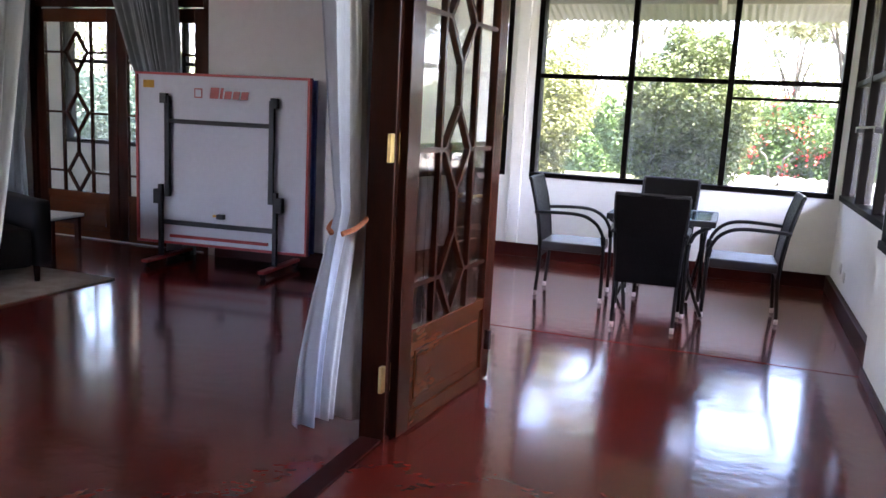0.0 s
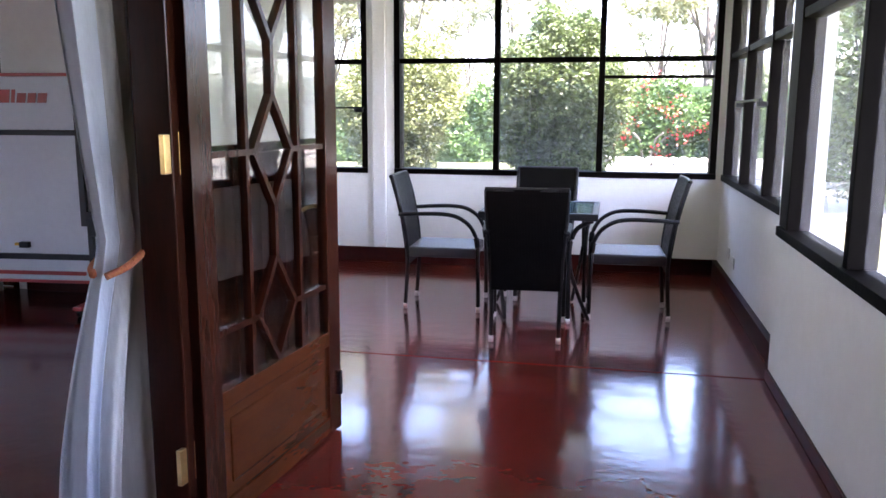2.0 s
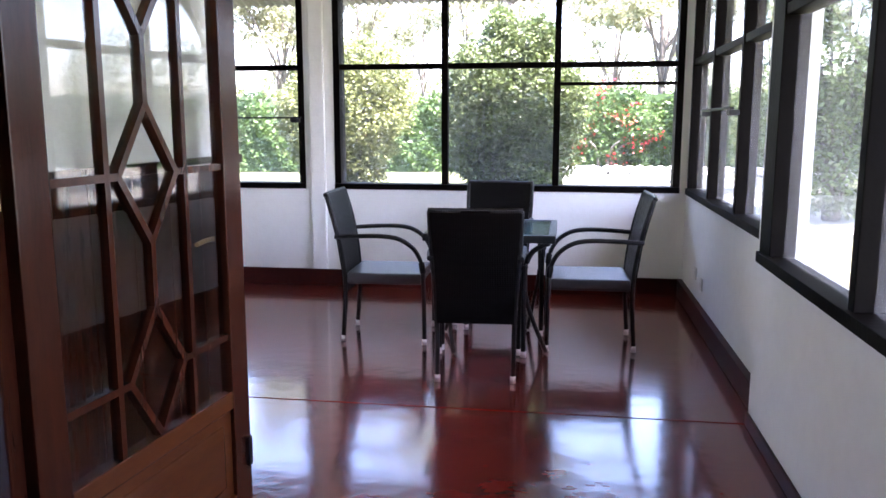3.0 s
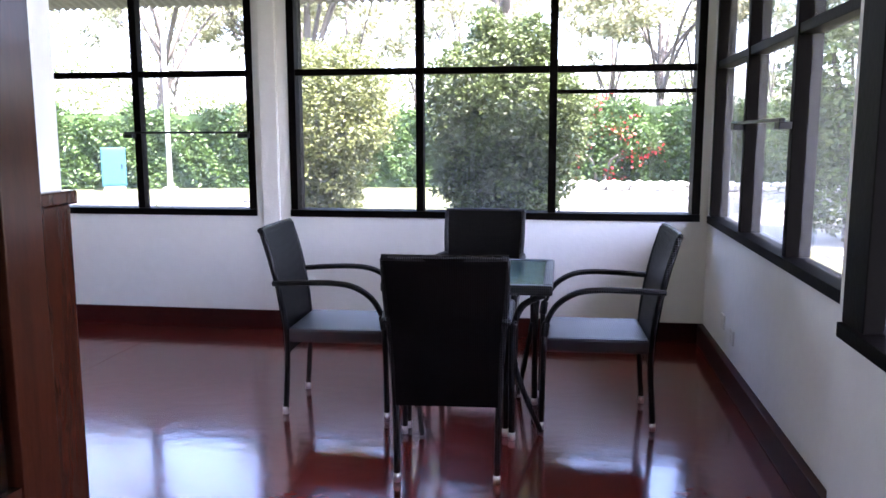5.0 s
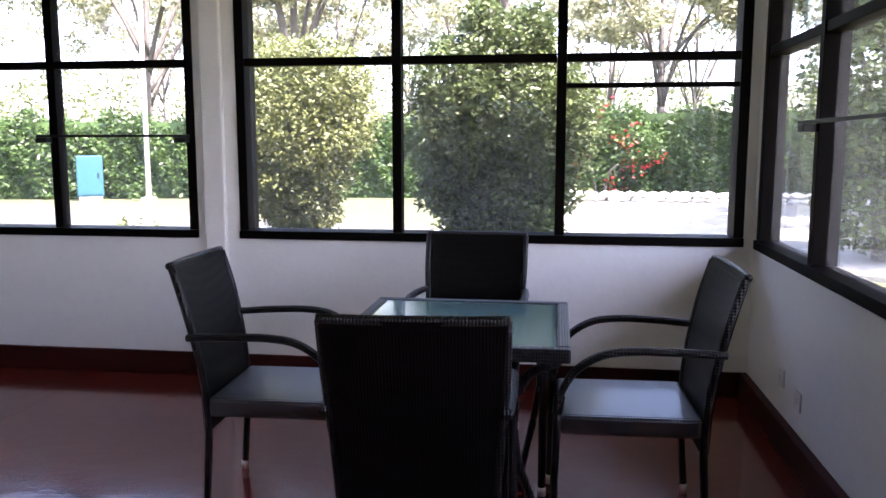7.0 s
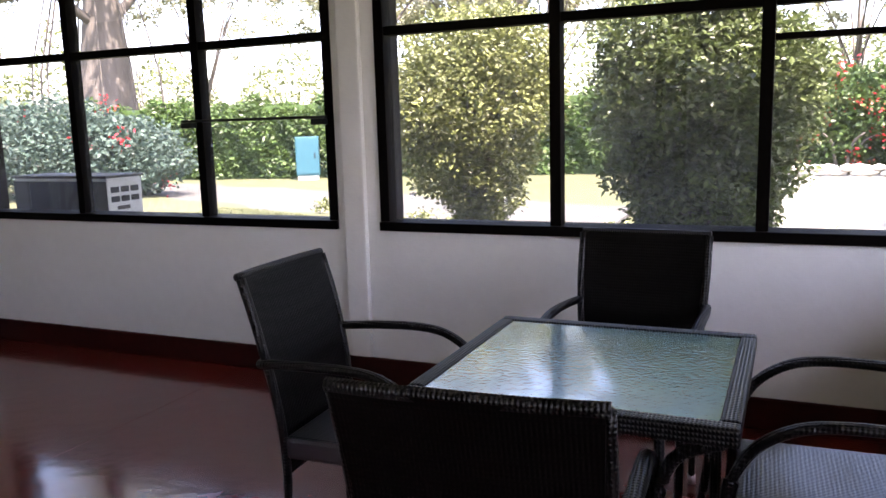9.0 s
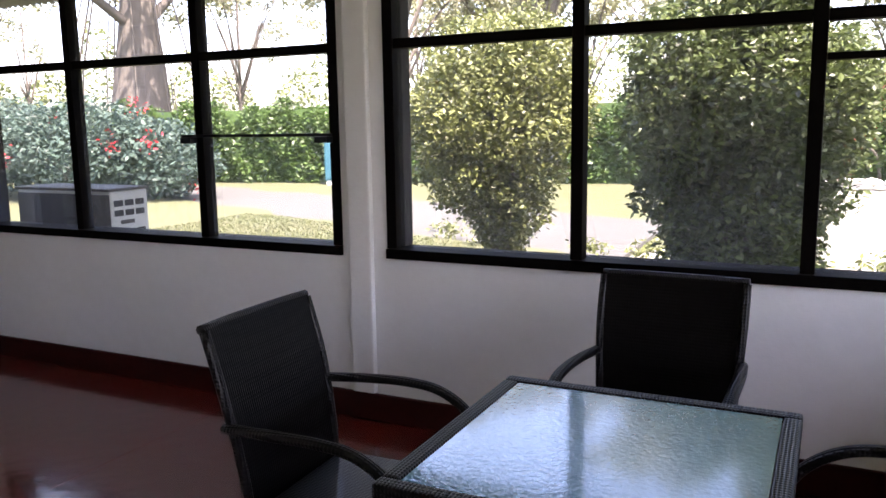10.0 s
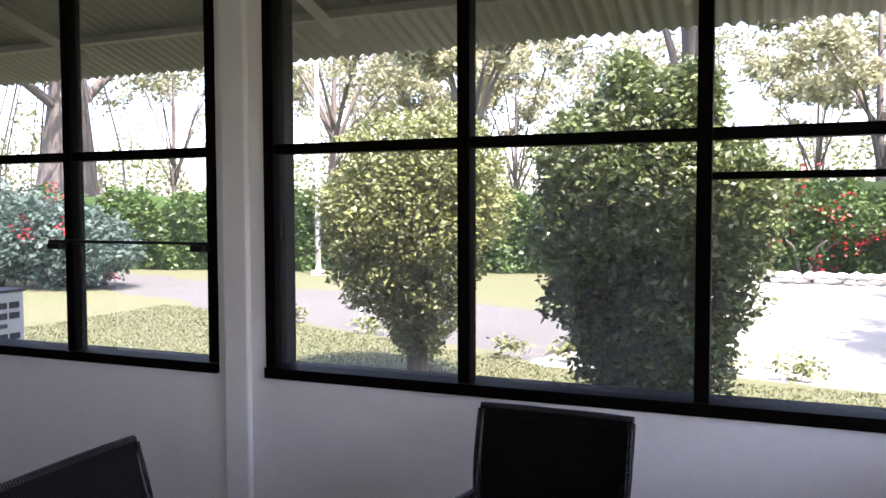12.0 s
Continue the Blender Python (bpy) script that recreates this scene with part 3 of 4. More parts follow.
# ---- hall things ----
def table_tennis():
    """A folded table standing on edge on its wheeled frame; its underside faces the doorway."""
    t = thing("tennis_table", "folded table tennis table, white underside with red rim", "table tennis table", (-3.885, 5.40, 0), 6.0)
    w, z0, z1 = 0.765, 0.165, 1.555
    part("board", box(-w + 0.02, w - 0.02, -0.012, 0.010, z0 + 0.02, z1 - 0.02), M_BOARD, t)
    for nm, a in (("rim", (-w, w, -0.03, 0.012, z1 - 0.02, z1)), ("rim", (-w, w, -0.03, 0.012, z0, z0 + 0.02)), ("rim", (-w, -w + 0.02, -0.03, 0.012, z0 + 0.0205, z1 - 0.0205)),
                  ("rim", (w - 0.02, w, -0.03, 0.012, z0 + 0.0205, z1 - 0.0205))):
        part(nm, box(*a, 0.003), M_RED, t, "red painted rim")
    part("playing_top", box(-w, w, 0.0125, 0.034, z0, z1, 0.002), M_BLUE, t, "dark blue playing top")
    part("second_board", box(-w + 0.01, w - 0.01, 0.12, 0.15, z0, z1 - 0.01, 0.003), M_BLUE, t, "dark blue second half folded behind")
    for x, zt, zb in ((-0.46, 1.37, 0.56), (0.46, 1.37, 0.56)):
        part("leg", box(x - 0.022, x + 0.022, -0.062, -0.031, zb, zt, 0.006), M_BLACK, t)
        s = -1 if x < 0 else 1
        part("leg_bracket", box(x + s * 0.025 - 0.03, x + s * 0.025 + 0.03, -0.075, -0.0305, zt - 0.06, zt + 0.02, 0.006), M_BLACK, t)
        part("lower_leg", box(x + s * 0.05 - 0.018, x + s * 0.05 + 0.018, -0.085, -0.05, 0.07, 0.66, 0.005), M_BLACK, t)
        part("hinge_block", box(x + s * 0.075 - 0.035, x + s * 0.075 + 0.035, -0.09, -0.0305, 0.50, 0.62, 0.008), M_BLACK, t)
        part("foot", box(x + s * 0.05 - 0.03, x + s * 0.05 + 0.03, -0.30, 0.36, 0.045, 0.07, 0.006), M_RED, t, "red painted foot rail")
        for yw in (-0.26, 0.32):
            wh = part("wheel", sweep([(x + s * 0.05 - 0.012, yw, 0.032), (x + s * 0.05 + 0.012, yw, 0.032)], 0.032, 14), M_BLACK, t)
    part("cross_bar", box(-0.44, 0.44, -0.06, -0.032, 1.155, 1.19, 0.005), M_BLACK, t)
    part("cross_bar", box(-0.50, 0.50, -0.06, -0.032, 0.33, 0.368, 0.005), M_BLACK, t)
    part("stretcher", box(-0.44, 0.44, -0.055, -0.035, 0.225, 0.25, 0.004), M_RED, t, "red lower stretcher")
    part("latch", box(-0.02, 0.045, -0.05, -0.0125, 0.405, 0.445, 0.005), M_BLACK, t)
    part("latch_tab", box(-0.06, -0.021, -0.035, -0.0125, 0.418, 0.436, 0.003), M_YELLOW, t)
    part("sticker", box(-0.70, -0.60, -0.0145, -0.0122, 1.43, 1.49), M_YELLOW, t, "orange warning sticker")
    # the maker's mark as plain shapes
    part("emblem", box(-0.235, -0.165, -0.0145, -0.0122, 1.365, 1.44), M_RED, t)
    part("emblem_field", box(-0.226, -0.174, -0.0158, -0.0147, 1.374, 1.431), M_BOARD, t)
    x = -0.10
    for wd, ht in ((0.075, 0.085), (0.026, 0.085), (0.062, 0.062), (0.058, 0.062), (0.064, 0.062)):
        bm = bmesh.new()
        v = [bm.verts.new(p) for p in ((x, -0.0145, 1.365), (x + wd, -0.0145, 1.365), (x + wd + 0.012, -0.0145, 1.365 + ht), (x + 0.012, -0.0145, 1.365 + ht))]
        f = bm.faces.new(v)
        r = bmesh.ops.extrude_face_region(bm, geom=[f])
        for q in r["geom"]:
            if isinstance(q, bmesh.types.BMVert):
                q.co.y += 0.0022
        part("mark", bm, M_RED, t)
        x += wd + 0.012
    return t


table_tennis()


def armchair():
    c = thing("armchair", "dark upholstered armchair in the hall", "armchair", (-4.98, 3.98, 0), 70)
    part("seat", box(-0.32, 0.32, -0.34, 0.30, 0.12, 0.40, 0.05), M_DARKFAB, c, "", True)
    part("backrest", box(-0.33, 0.33, 0.301, 0.46, 0.12, 0.92, 0.05), M_DARKFAB, c, "", True)
    for s in (-1, 1):
        part("armrest", box(s * 0.325 - (0.13 if s < 0 else 0), s * 0.325 + (0.13 if s > 0 else 0), -0.34, 0.40, 0.12, 0.60, 0.045), M_DARKFAB, c, "", True)
        for yy in (-0.28, 0.38):
            part("leg", sweep([(s * 0.36, yy, 0), (s * 0.36, yy, 0.14)], [0.018, 0.026], 8), M_WOOD, c)


armchair()
rug = tagged(part("rug", box(-6.6, -4.24, 2.6, 4.60, 0.001, 0.014, 0.004), M_RUG), "beige woven rug on the red hall floor", "rug")
st = thing("side_table", "low dark side table with a pale top", "side table", (-5.62, 5.25, 0), 6)
part("top", box(-0.26, 0.26, -0.2, 0.2, 0.285, 0.31, 0.006), M_PLASTIC, st, "pale worn top")
for sx in (-1, 1):
    for sy in (-1, 1):
        part("leg", box(sx * 0.22 - 0.02, sx * 0.22 + 0.02, sy * 0.16 - 0.02, sy * 0.16 + 0.02, 0, 0.284, 0.004), M_WOOD, st)
    part("apron", box(-0.2, 0.2, sx * 0.16 - 0.01, sx * 0.16 + 0.01, 0.22, 0.284), M_WOOD, st)


# ---- wicker set ----
def wicker_chair(label, at, turn):
    """Faces +y; woven panels on a tube frame with looped arms."""
    c = thing("wicker_chair", label, "chair", at, turn, "wicker chairs round the table")
    # back: a slightly curved, tapering panel from below the seat to the top
    bm = bmesh.new()
    n, mrow = 10, 10
    prof = [(0.30, -0.208, 0.195), (0.43, -0.215, 0.196), (0.60, -0.238, 0.205), (0.735, -0.268, 0.217), (0.855, -0.300, 0.223), (0.876, -0.309, 0.224)]
    grid = {}
    for side, off in ((0, 0.0), (1, -0.026)):
        for j, (z, yy, hw) in enumerate(prof):
            for i in range(n + 1):
                u = -1 + 2 * i / n
                bow = -0.012 * (1 - u * u) * min(1, max(0, (z - 0.3) / 0.5))
                grid[side, j, i] = bm.verts.new((u * hw, yy + bow + off, z))
    for j in range(len(prof) - 1):
        for i in range(n):
            bm.faces.new((grid[0, j, i], grid[0, j + 1, i], grid[0, j + 1, i + 1], grid[0, j, i + 1]))
            bm.faces.new((grid[1, j, i], grid[1, j, i + 1], grid[1, j + 1, i + 1], grid[1, j + 1, i]))
        for i, fl in ((0, 0), (n, 1)):
            q = [grid[0, j, i], grid[1, j, i], grid[1, j + 1, i], grid[0, j + 1, i]]
            bm.faces.new(q if not fl else q[::-1])
    for j in (0, len(prof) - 1):
        for i in range(n):
            bm.faces.new((grid[0, j, i], grid[0, j, i + 1], grid[1, j, i + 1], grid[1, j, i]))
    bmesh.ops.recalc_face_normals(bm, faces=bm.faces[:])
    part("backrest", bm, M_WICKER_SHADED, c)
    part("top_edge", sweep(smooth_path([(-0.230, -0.322, 0.876), (-0.1, -0.332, 0.876), (0.1, -0.332, 0.876), (0.230, -0.322, 0.876)], 4), 0.013, 8), M_TUBE, c, "", True)
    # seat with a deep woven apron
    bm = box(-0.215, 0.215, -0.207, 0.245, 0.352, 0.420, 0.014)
    part("seat", bm, M_SEAT_LIT, c)
    for s in (-1, 1):
        rl = part("leg", sweep(smooth_path([(s * 0.193, -0.235, 0.03), (s * 0.197, -0.218, 0.3), (s * 0.208, -0.228, 0.5), (s * 0.222, -0.268, 0.71), (s * 0.224, -0.315, 0.871)], 5), 0.0135, 10), M_TUBE, c, "", True)
        part("foot_cap", sweep([(s * 0.193, -0.236, 0.0), (s * 0.193, -0.236, 0.036)], 0.0145, 12), M_STEEL, rl, "bare aluminium foot cap", True)
        fl = part("leg", sweep(smooth_path([(s * 0.225, 0.265, 0.03), (s * 0.226, 0.262, 0.25), (s * 0.228, 0.258, 0.43)], 4), 0.0135, 10), M_TUBE, c, "", True)
        part("foot_cap", sweep([(s * 0.225, 0.265, 0.0), (s * 0.225, 0.265, 0.036)], 0.0145, 12), M_STEEL, fl, "bare aluminium foot cap", True)
        arm = smooth_path([(s * 0.228, 0.258, 0.43), (s * 0.232, 0.245, 0.50), (s * 0.238, 0.20, 0.575), (s * 0.242, 0.12, 0.626), (s * 0.243, 0.02, 0.642), (s * 0.238, -0.12, 0.640), (s * 0.224, -0.268, 0.632)], 6)
        part("armrest", sweep(arm, 0.0185, 10, flat=0.72), M_TUBE, c, "", True)
    for ob in c.children_recursive:
        ob.data.transform(Matrix.Diagonal((1, 1, 1.018, 1)))
    return c


near = wicker_chair("dark brown wicker armchair with its back to the doorway", (-0.497, 5.455, FZ), 4)
ch2 = copy_thing(near, pose(-1.130, 6.075, FZ, 0, 0, -88))
ch2["label"] = "dark brown wicker armchair standing in the open floor"
ch3 = copy_thing(near, pose(0.122, 6.075, FZ, 0, 0, 92))
ch3["label"] = "dark brown wicker armchair beside the window wall"
ch4 = copy_thing(near, pose(-0.512, 6.635, FZ, 0, 0, 178))
ch4["label"] = "dark brown wicker armchair with its back to the windows"


def wicker_table():
    t = thing("glass_table", "square wicker table with a pebbled teal glass top", "table", (-0.458, 5.978, FZ), 0)
    h = 0.367
    part("glass_top", box(-h + 0.042, h - 0.042, -h + 0.042, h - 0.042, 0.692, 0.7025), M_TABLEGLASS, t, "pebbled teal safety glass")
    for a in ((-h, h, -h, -h + 0.04), (-h, h, h - 0.04, h), (-h, -h + 0.04, -h + 0.0405, h - 0.0405), (h - 0.04, h, -h + 0.0405, h - 0.0405)):
        part("rim", box(*a, 0.664, 0.708, 0.009), M_TUBE, t)
    part("subframe", box(-h + 0.041, h - 0.041, -h + 0.041, h - 0.041, 0.676, 0.6915), M_BLACK, t)
    for k in range(4):
        m = Matrix.Rotation(k * math.pi / 2, 4, "Z")
        leg = [m @ Vector(p) for p in ((0.335, -0.335, 0.664), (0.30, -0.325, 0.648), (0.235, -0.30, 0.60), (0.20, -0.285, 0.50), (0.195, -0.28, 0.36), (0.198, -0.28, 0.03))]
        lg = part("leg", sweep(smooth_path(leg, 5), 0.015, 10), M_TUBE, t, "", True)
        f = m @ Vector((0.198, -0.28, 0))
        part("foot_cap", sweep([f, f + Vector((0, 0, 0.034))], 0.016, 12), M_STEEL, lg, "bare aluminium foot cap", True)
        br = [m @ Vector(p) for p in ((0.197, -0.266, 0.42), (0.215, -0.248, 0.30), (0.262, -0.222, 0.16), (0.322, -0.195, 0.012))]
        part("brace", sweep(smooth_path(br, 5), 0.013, 10), M_TUBE, t, "", True)
        part("upright", sweep([m @ Vector((0.197, -0.268, 0.42)), m @ Vector((0.2, -0.262, 0.676))], 0.012, 8), M_TUBE, t, "", True)


wicker_table()

# sockets and a junction on the side wall
for yy, zz in ((6.86, 0.30), (6.62, 0.27)):
    s = thing("wall_socket", "small white wall socket near the skirting", "socket", (XR, yy, zz))
    part("plate", box(-0.010, -0.0005, -0.04, 0.04, -0.04, 0.04, 0.003), M_PLASTIC, s)
    part("switch", box(-0.014, -0.0105, -0.01, 0.01, -0.015, 0.015, 0.001), M_PLASTIC, s)


# ---- eaves ----
roof = thing("roof", "corrugated roofing sheet eaves on painted rafters", "roof", kind="structure")


def corrugated(x0, x1, y0, y1, z0, z1, along):
    """A sheet with waves; along names the axis in which the waves follow each other."""
    pitch, amp = 0.076, 0.011
    verts, faces = [], []
    a0, a1 = (x0, x1) if along == "x" else (y0, y1)
    n = int((a1 - a0) / pitch * 8)
    for i in range(n + 1):
        a = a0 + (a1 - a0) * i / n
        w = amp * math.sin(a / pitch * math.tau)
        for s in (0, 1):
            for th in (0, 0.004):
                if along == "x":
                    verts.append((a, (y0, y1)[s], (z0, z1)[s] + w + th))
                else:
                    verts.append(((x0, x1)[s], a, (z0, z1)[s] + w + th))
    for i in range(n):
        b, c = 4 * i, 4 * i + 4
        faces += [(b, c, c + 2, b + 2), (b + 1, b + 3, c + 3, c + 1), (b, b + 1, c + 1, c), (b + 2, c + 2, c + 3, b + 3)]
    bm = bmesh.new()
    me = bpy.data.meshes.new("tmp")
    me.from_pydata(verts, [], faces)
    bm.from_mesh(me)
    bpy.data.meshes.remove(me)
    return bm


part("roof_sheet", corrugated(XW - 0.2, 2.6, 7.2, 9.15, 3.02, 2.455, "x"), M_ROOFTIN, roof, "weathered corrugated sheet", True)
part("roof_sheet", corrugated(0.6, 2.6, -2.4, 9.1, 3.02, 2.455, "y"), M_ROOFTIN, roof, "weathered corrugated sheet", True)
x = -7.9
while x < 1.0:
    bm = sweep([(x, 7.66, 2.80), (x, 8.72, 2.50)], 0.042, 4)
    part("rafter", bm, M_RAFTER, roof)
    x += 1.9
part("purlin", box(XW, 1.6, 8.60, 8.65, 2.555, 2.60, 0.004), M_RAFTER, roof)
structure("wall_gable", box(XW, XRO, YS, YBO, CEIL + 0.101, 3.05), M_WALL, "plain white wall head under the roof", "wall")

# ---- outside ----
GZ = -0.05
bm = bmesh.new()
R = 400
for q in (((-R, -R), (R, -R), (R, R), (-R, R)),):
    bm.faces.new([bm.verts.new((a, b, GZ - 0.08)) for a, b in q])
structure("ground", bm, M_LAWN, "dry patchy lawn and soil", "ground")


def sheet(name, pts, z, material, label, category):
    bm = bmesh.new()
    bm.faces.new([bm.verts.new((a, b, z)) for a, b in pts])
    r = bmesh.ops.extrude_face_region(bm, geom=bm.faces[:])
    for q in r["geom"]:
        if isinstance(q, bmesh.types.BMVert):
            q.co.z -= 0.06
    bmesh.ops.recalc_face_normals(bm, faces=bm.faces[:])
    return structure(name, bm, material, label, category)


def wob(x, y, k=0.12):
    return (x + k * math.sin(3.7 * x + 1.9 * y), y + k * math.sin(2.3 * x + 0.7 * y))


lawn_edge = [wob(x, 12.3 + max(0, -x - 1.5) * 0.42, 0.15) for x in np.arange(3.0, -14.01, -0.6)]
sheet("lawn", [(-14, 7.7), (2.2, 7.7)] + lawn_edge, GZ, M_LAWN, "dry yellow-green lawn beside the house", "lawn")
near_e = [wob(x, 12.25 + max(0, -x - 1.5) * 0.42, 0.15) for x in np.arange(-34, -1.79, 0.8)]
far_e = [wob(x, 16.3 + max(0, -x - 1.5) * 0.30, 0.2) for x in np.arange(-2.0, -34.01, -0.8)]
sheet("road", near_e + far_e, GZ - 0.025, M_ROAD_SHADE, "grey drive leading past the lawn, toned darker for tree shade", "road")
court = [wob(-1.9, y, 0.25) for y in np.arange(12.2, 21.9, 0.7)]
sheet("forecourt", [(22, 2.0), (40, 12), (40, 30), (6, 23), (0.2, 23.0)] + court[::-1] + [(3.0, 12.2)], GZ - 0.02, M_GRAVEL, "pale sunlit gravel forecourt", "road")


def leaves(centres, sizes, rng, up=0.4):
    """Many small folded leaves, each two triangles pairs, at the given places."""
    n = len(centres)
    d = rng.normal(size=(n, 3))
    d[:, 2] = d[:, 2] * 0.6 - 0.15
    d /= np.linalg.norm(d, axis=1)[:, None]
    nrm = rng.normal(size=(n, 3)) + np.array((0, 0, up * 2))
    s = np.cross(d, nrm)
    s /= np.linalg.norm(s, axis=1)[:, None] + 1e-9
    k = np.cross(s, d)
    L = sizes[:, None]
    base = centres
    tip = base + d * L
    mid = base + d * L * 0.45 - k * L * 0.06
    lft, rgt = mid + s * L * 0.27 + k * L * 0.10, mid - s * L * 0.27 + k * L * 0.10
    verts = np.stack((base, lft, tip, rgt), 1).reshape(-1, 3)
    i = np.arange(n) * 4
    faces = np.concatenate((np.stack((i, i + 1, i + 2), 1), np.stack((i, i + 2, i + 3), 1)))
    return verts, faces


def leaf_part(name, centres, sizes, rng, material, parent, label="", kind=""):
    v, f = leaves(np.asarray(centres), np.asarray(sizes), rng)
    me = bpy.data.meshes.new(name)
    me.from_pydata(v.tolist(), [], f.tolist())
    me.materials.append(material)
    ob = new(name, me)
    if parent is not None:
        ob.parent = parent
    return tagged(ob, label, kind=kind)


def shell(rng, n, lumps, depth=0.3):
    """Points mostly near the surface of a union of lumps (x, y, z, rx, ry, rz)."""
    lumps = np.array(lumps)
    vol = (lumps[:, 3] * lumps[:, 4] * lumps[:, 5]) ** 0.66
    pick = rng.choice(len(lumps), n, p=vol / vol.sum())
    d = rng.normal(size=(n, 3))
    d /= np.linalg.norm(d, axis=1)[:, None]
    r = 1 - np.abs(rng.normal(size=n)) * depth
    wave = 1 + 0.10 * np.sin(d[:, 0] * 7 + pick) * np.sin(d[:, 2] * 8 + pick * 2) + 0.06 * np.sin(d[:, 1] * 17 + d[:, 2] * 13)
    return lumps[pick, :3] + d * lumps[pick, 3:] * (np.clip(r, 0.15, 1.1) * wave)[:, None]


def shrub(label, x, y, radius, z_low, z_top, n, size, material, seed, trunk_r, lumps):
    rng = np.random.default_rng(seed)
    s = thing("shrub", label, "shrub", (x, y, GZ))
    stems = bmesh.new()
    for k in range(7):
        a = k * 0.9 + seed
        foot = (0.09 * math.cos(a) * trunk_r / 0.1, 0.09 * math.sin(a) * trunk_r / 0.1, 0)
        top = (radius * 0.38 * math.cos(a), radius * 0.34 * math.sin(a), z_low + (z_top - z_low) * (0.45 + 0.05 * k))
        sweep(smooth_path([foot, (foot[0] * 1.5, foot[1] * 1.5, z_low * 0.8), (top[0] * 0.6, top[1] * 0.6, z_low + 0.35 * (z_top - z_low)), top], 4), [trunk_r * (1 - 0.85 * i / 12) for i in range(13)], 7, stems)
    part("trunk", stems, M_BARK, s, "cluster of grey stems", True)
    pts = shell(rng, n, lumps, 0.22)
    pts[:, 2] = np.maximum(pts[:, 2], 0.08)
    leaf_part("crown", pts, size * (0.6 + 0.7 * rng.random(n)), rng, material, s)
    return s


# flared shrub: narrow foot, full rounded head
shrub("tall glossy-leaved shrub flaring from a narrow trunk", -2.72, 11.0, 0.8, 0.45, 2.45, 44000, 0.051, M_LEAF_A, 3, 0.05,
      [(0, 0, 1.55, 0.84, 0.8, 0.62), (-0.1, 0, 1.05, 0.66, 0.62, 0.5), (0.06, 0, 0.72, 0.40, 0.40, 0.34), (0.02, 0, 0.48, 0.24, 0.24, 0.24), (-0.15, 0.1, 2.0, 0.6, 0.6, 0.42), (0.35, -0.1, 1.9, 0.45, 0.5, 0.5), (-0.5, 0, 1.5, 0.42, 0.5, 0.5)])
shrub("broad dense dark green shrub", -0.62, 9.95, 0.95, 0.2, 2.5, 60000, 0.054, M_LEAF_B, 7, 0.07,
      [(0.02, 0, 1.42, 0.80, 0.66, 0.62), (0, 0, 0.98, 0.66, 0.56, 0.55), (0.03, 0, 0.6, 0.50, 0.46, 0.42), (0.04, 0, 0.36, 0.36, 0.36, 0.30), (-0.34, 0, 1.82, 0.42, 0.45, 0.42), (0.38, 0.05, 1.66, 0.44, 0.46, 0.42), (0.05, 0.1, 2.08, 0.40, 0.42, 0.36), (0.25, 0, 2.2, 0.22, 0.25, 0.3), (-0.15, 0.05, 2.3, 0.2, 0.22, 0.28)])


def hedge(name, label, pts, height, depth, n, size, material, seed):
    rng = np.random.default_rng(seed)
    h = thing(name, label, "hedge", (0, 0, 0))
    seg = [(np.array(a), np.array(b)) for a, b in zip(pts, pts[1:])]
    ln = np.array([np.linalg.norm(b - a) for a, b in seg])
    pick = rng.choice(len(seg), n, p=ln / ln.sum())
    u = rng.random(n)
    A = np.array([s[0] for s in seg])[pick]
    B = np.array([s[1] for s in seg])[pick]
    base = A + (B - A) * u[:, None]
    dr = (B - A) / np.linalg.norm(B - A, axis=1)[:, None]
    nr = np.stack((dr[:, 1], -dr[:, 0]), 1)
    run = base[:, 0] * 1.3 + base[:, 1]
    top = height * (1 + 0.06 * np.sin(run * 1.7) + 0.05 * np.sin(run * 4.1 + 1))
    z = rng.random(n) ** 0.8 * top
    bulge = depth * (0.5 + 0.08 * np.sin(run * 2.3 + z * 3) + 0.06 * np.sin(run * 6 + z * 5)) * np.sqrt(np.clip(1.06 - (z / top) ** 5, 0.05, 1))
    side = bulge * (1 - np.abs(rng.normal(size=n)) * 0.25)
    pos = np.column_stack((base + nr * side[:, None], z + GZ - 0.08))
    leaf_part("foliage", pos, size * (0.6 + 0.8 * rng.random(n)), rng, material, h, "", "stuff")
    core = bmesh.new()
    for a, b in seg:
        d = (b - a) / np.linalg.norm(b - a)
        m = np.array((d[1], -d[0])) * depth * 0.28
        vs = [core.verts.new((*(p + q), zz)) for zz in (GZ - 0.08, height * 0.88) for p, q in ((a, m), (b, m), (b, -m), (a, -m))]
        for q in ((0, 1, 5, 4), (1, 2, 6, 5), (2, 3, 7, 6), (3, 0, 4, 7), (4, 5, 6, 7)):
            core.faces.new([vs[i] for i in q])
    part("branches", core, M_LEAF_H, h)
    return h


hedge("hedge", "long clipped green hedge along the drive", [(-34, 16), (-22, 21.0), (-10, 24.0), (-1, 25.5)], 2.15, 1.3, 60000, 0.14, M_LEAF_H, 11)
hedge("hedge", "bright green hedge behind the stone edging", [(0.0, 25.5), (6, 25.0), (16, 22), (30, 12)], 2.4, 1.6, 50000, 0.14, M_LEAF_H, 12)


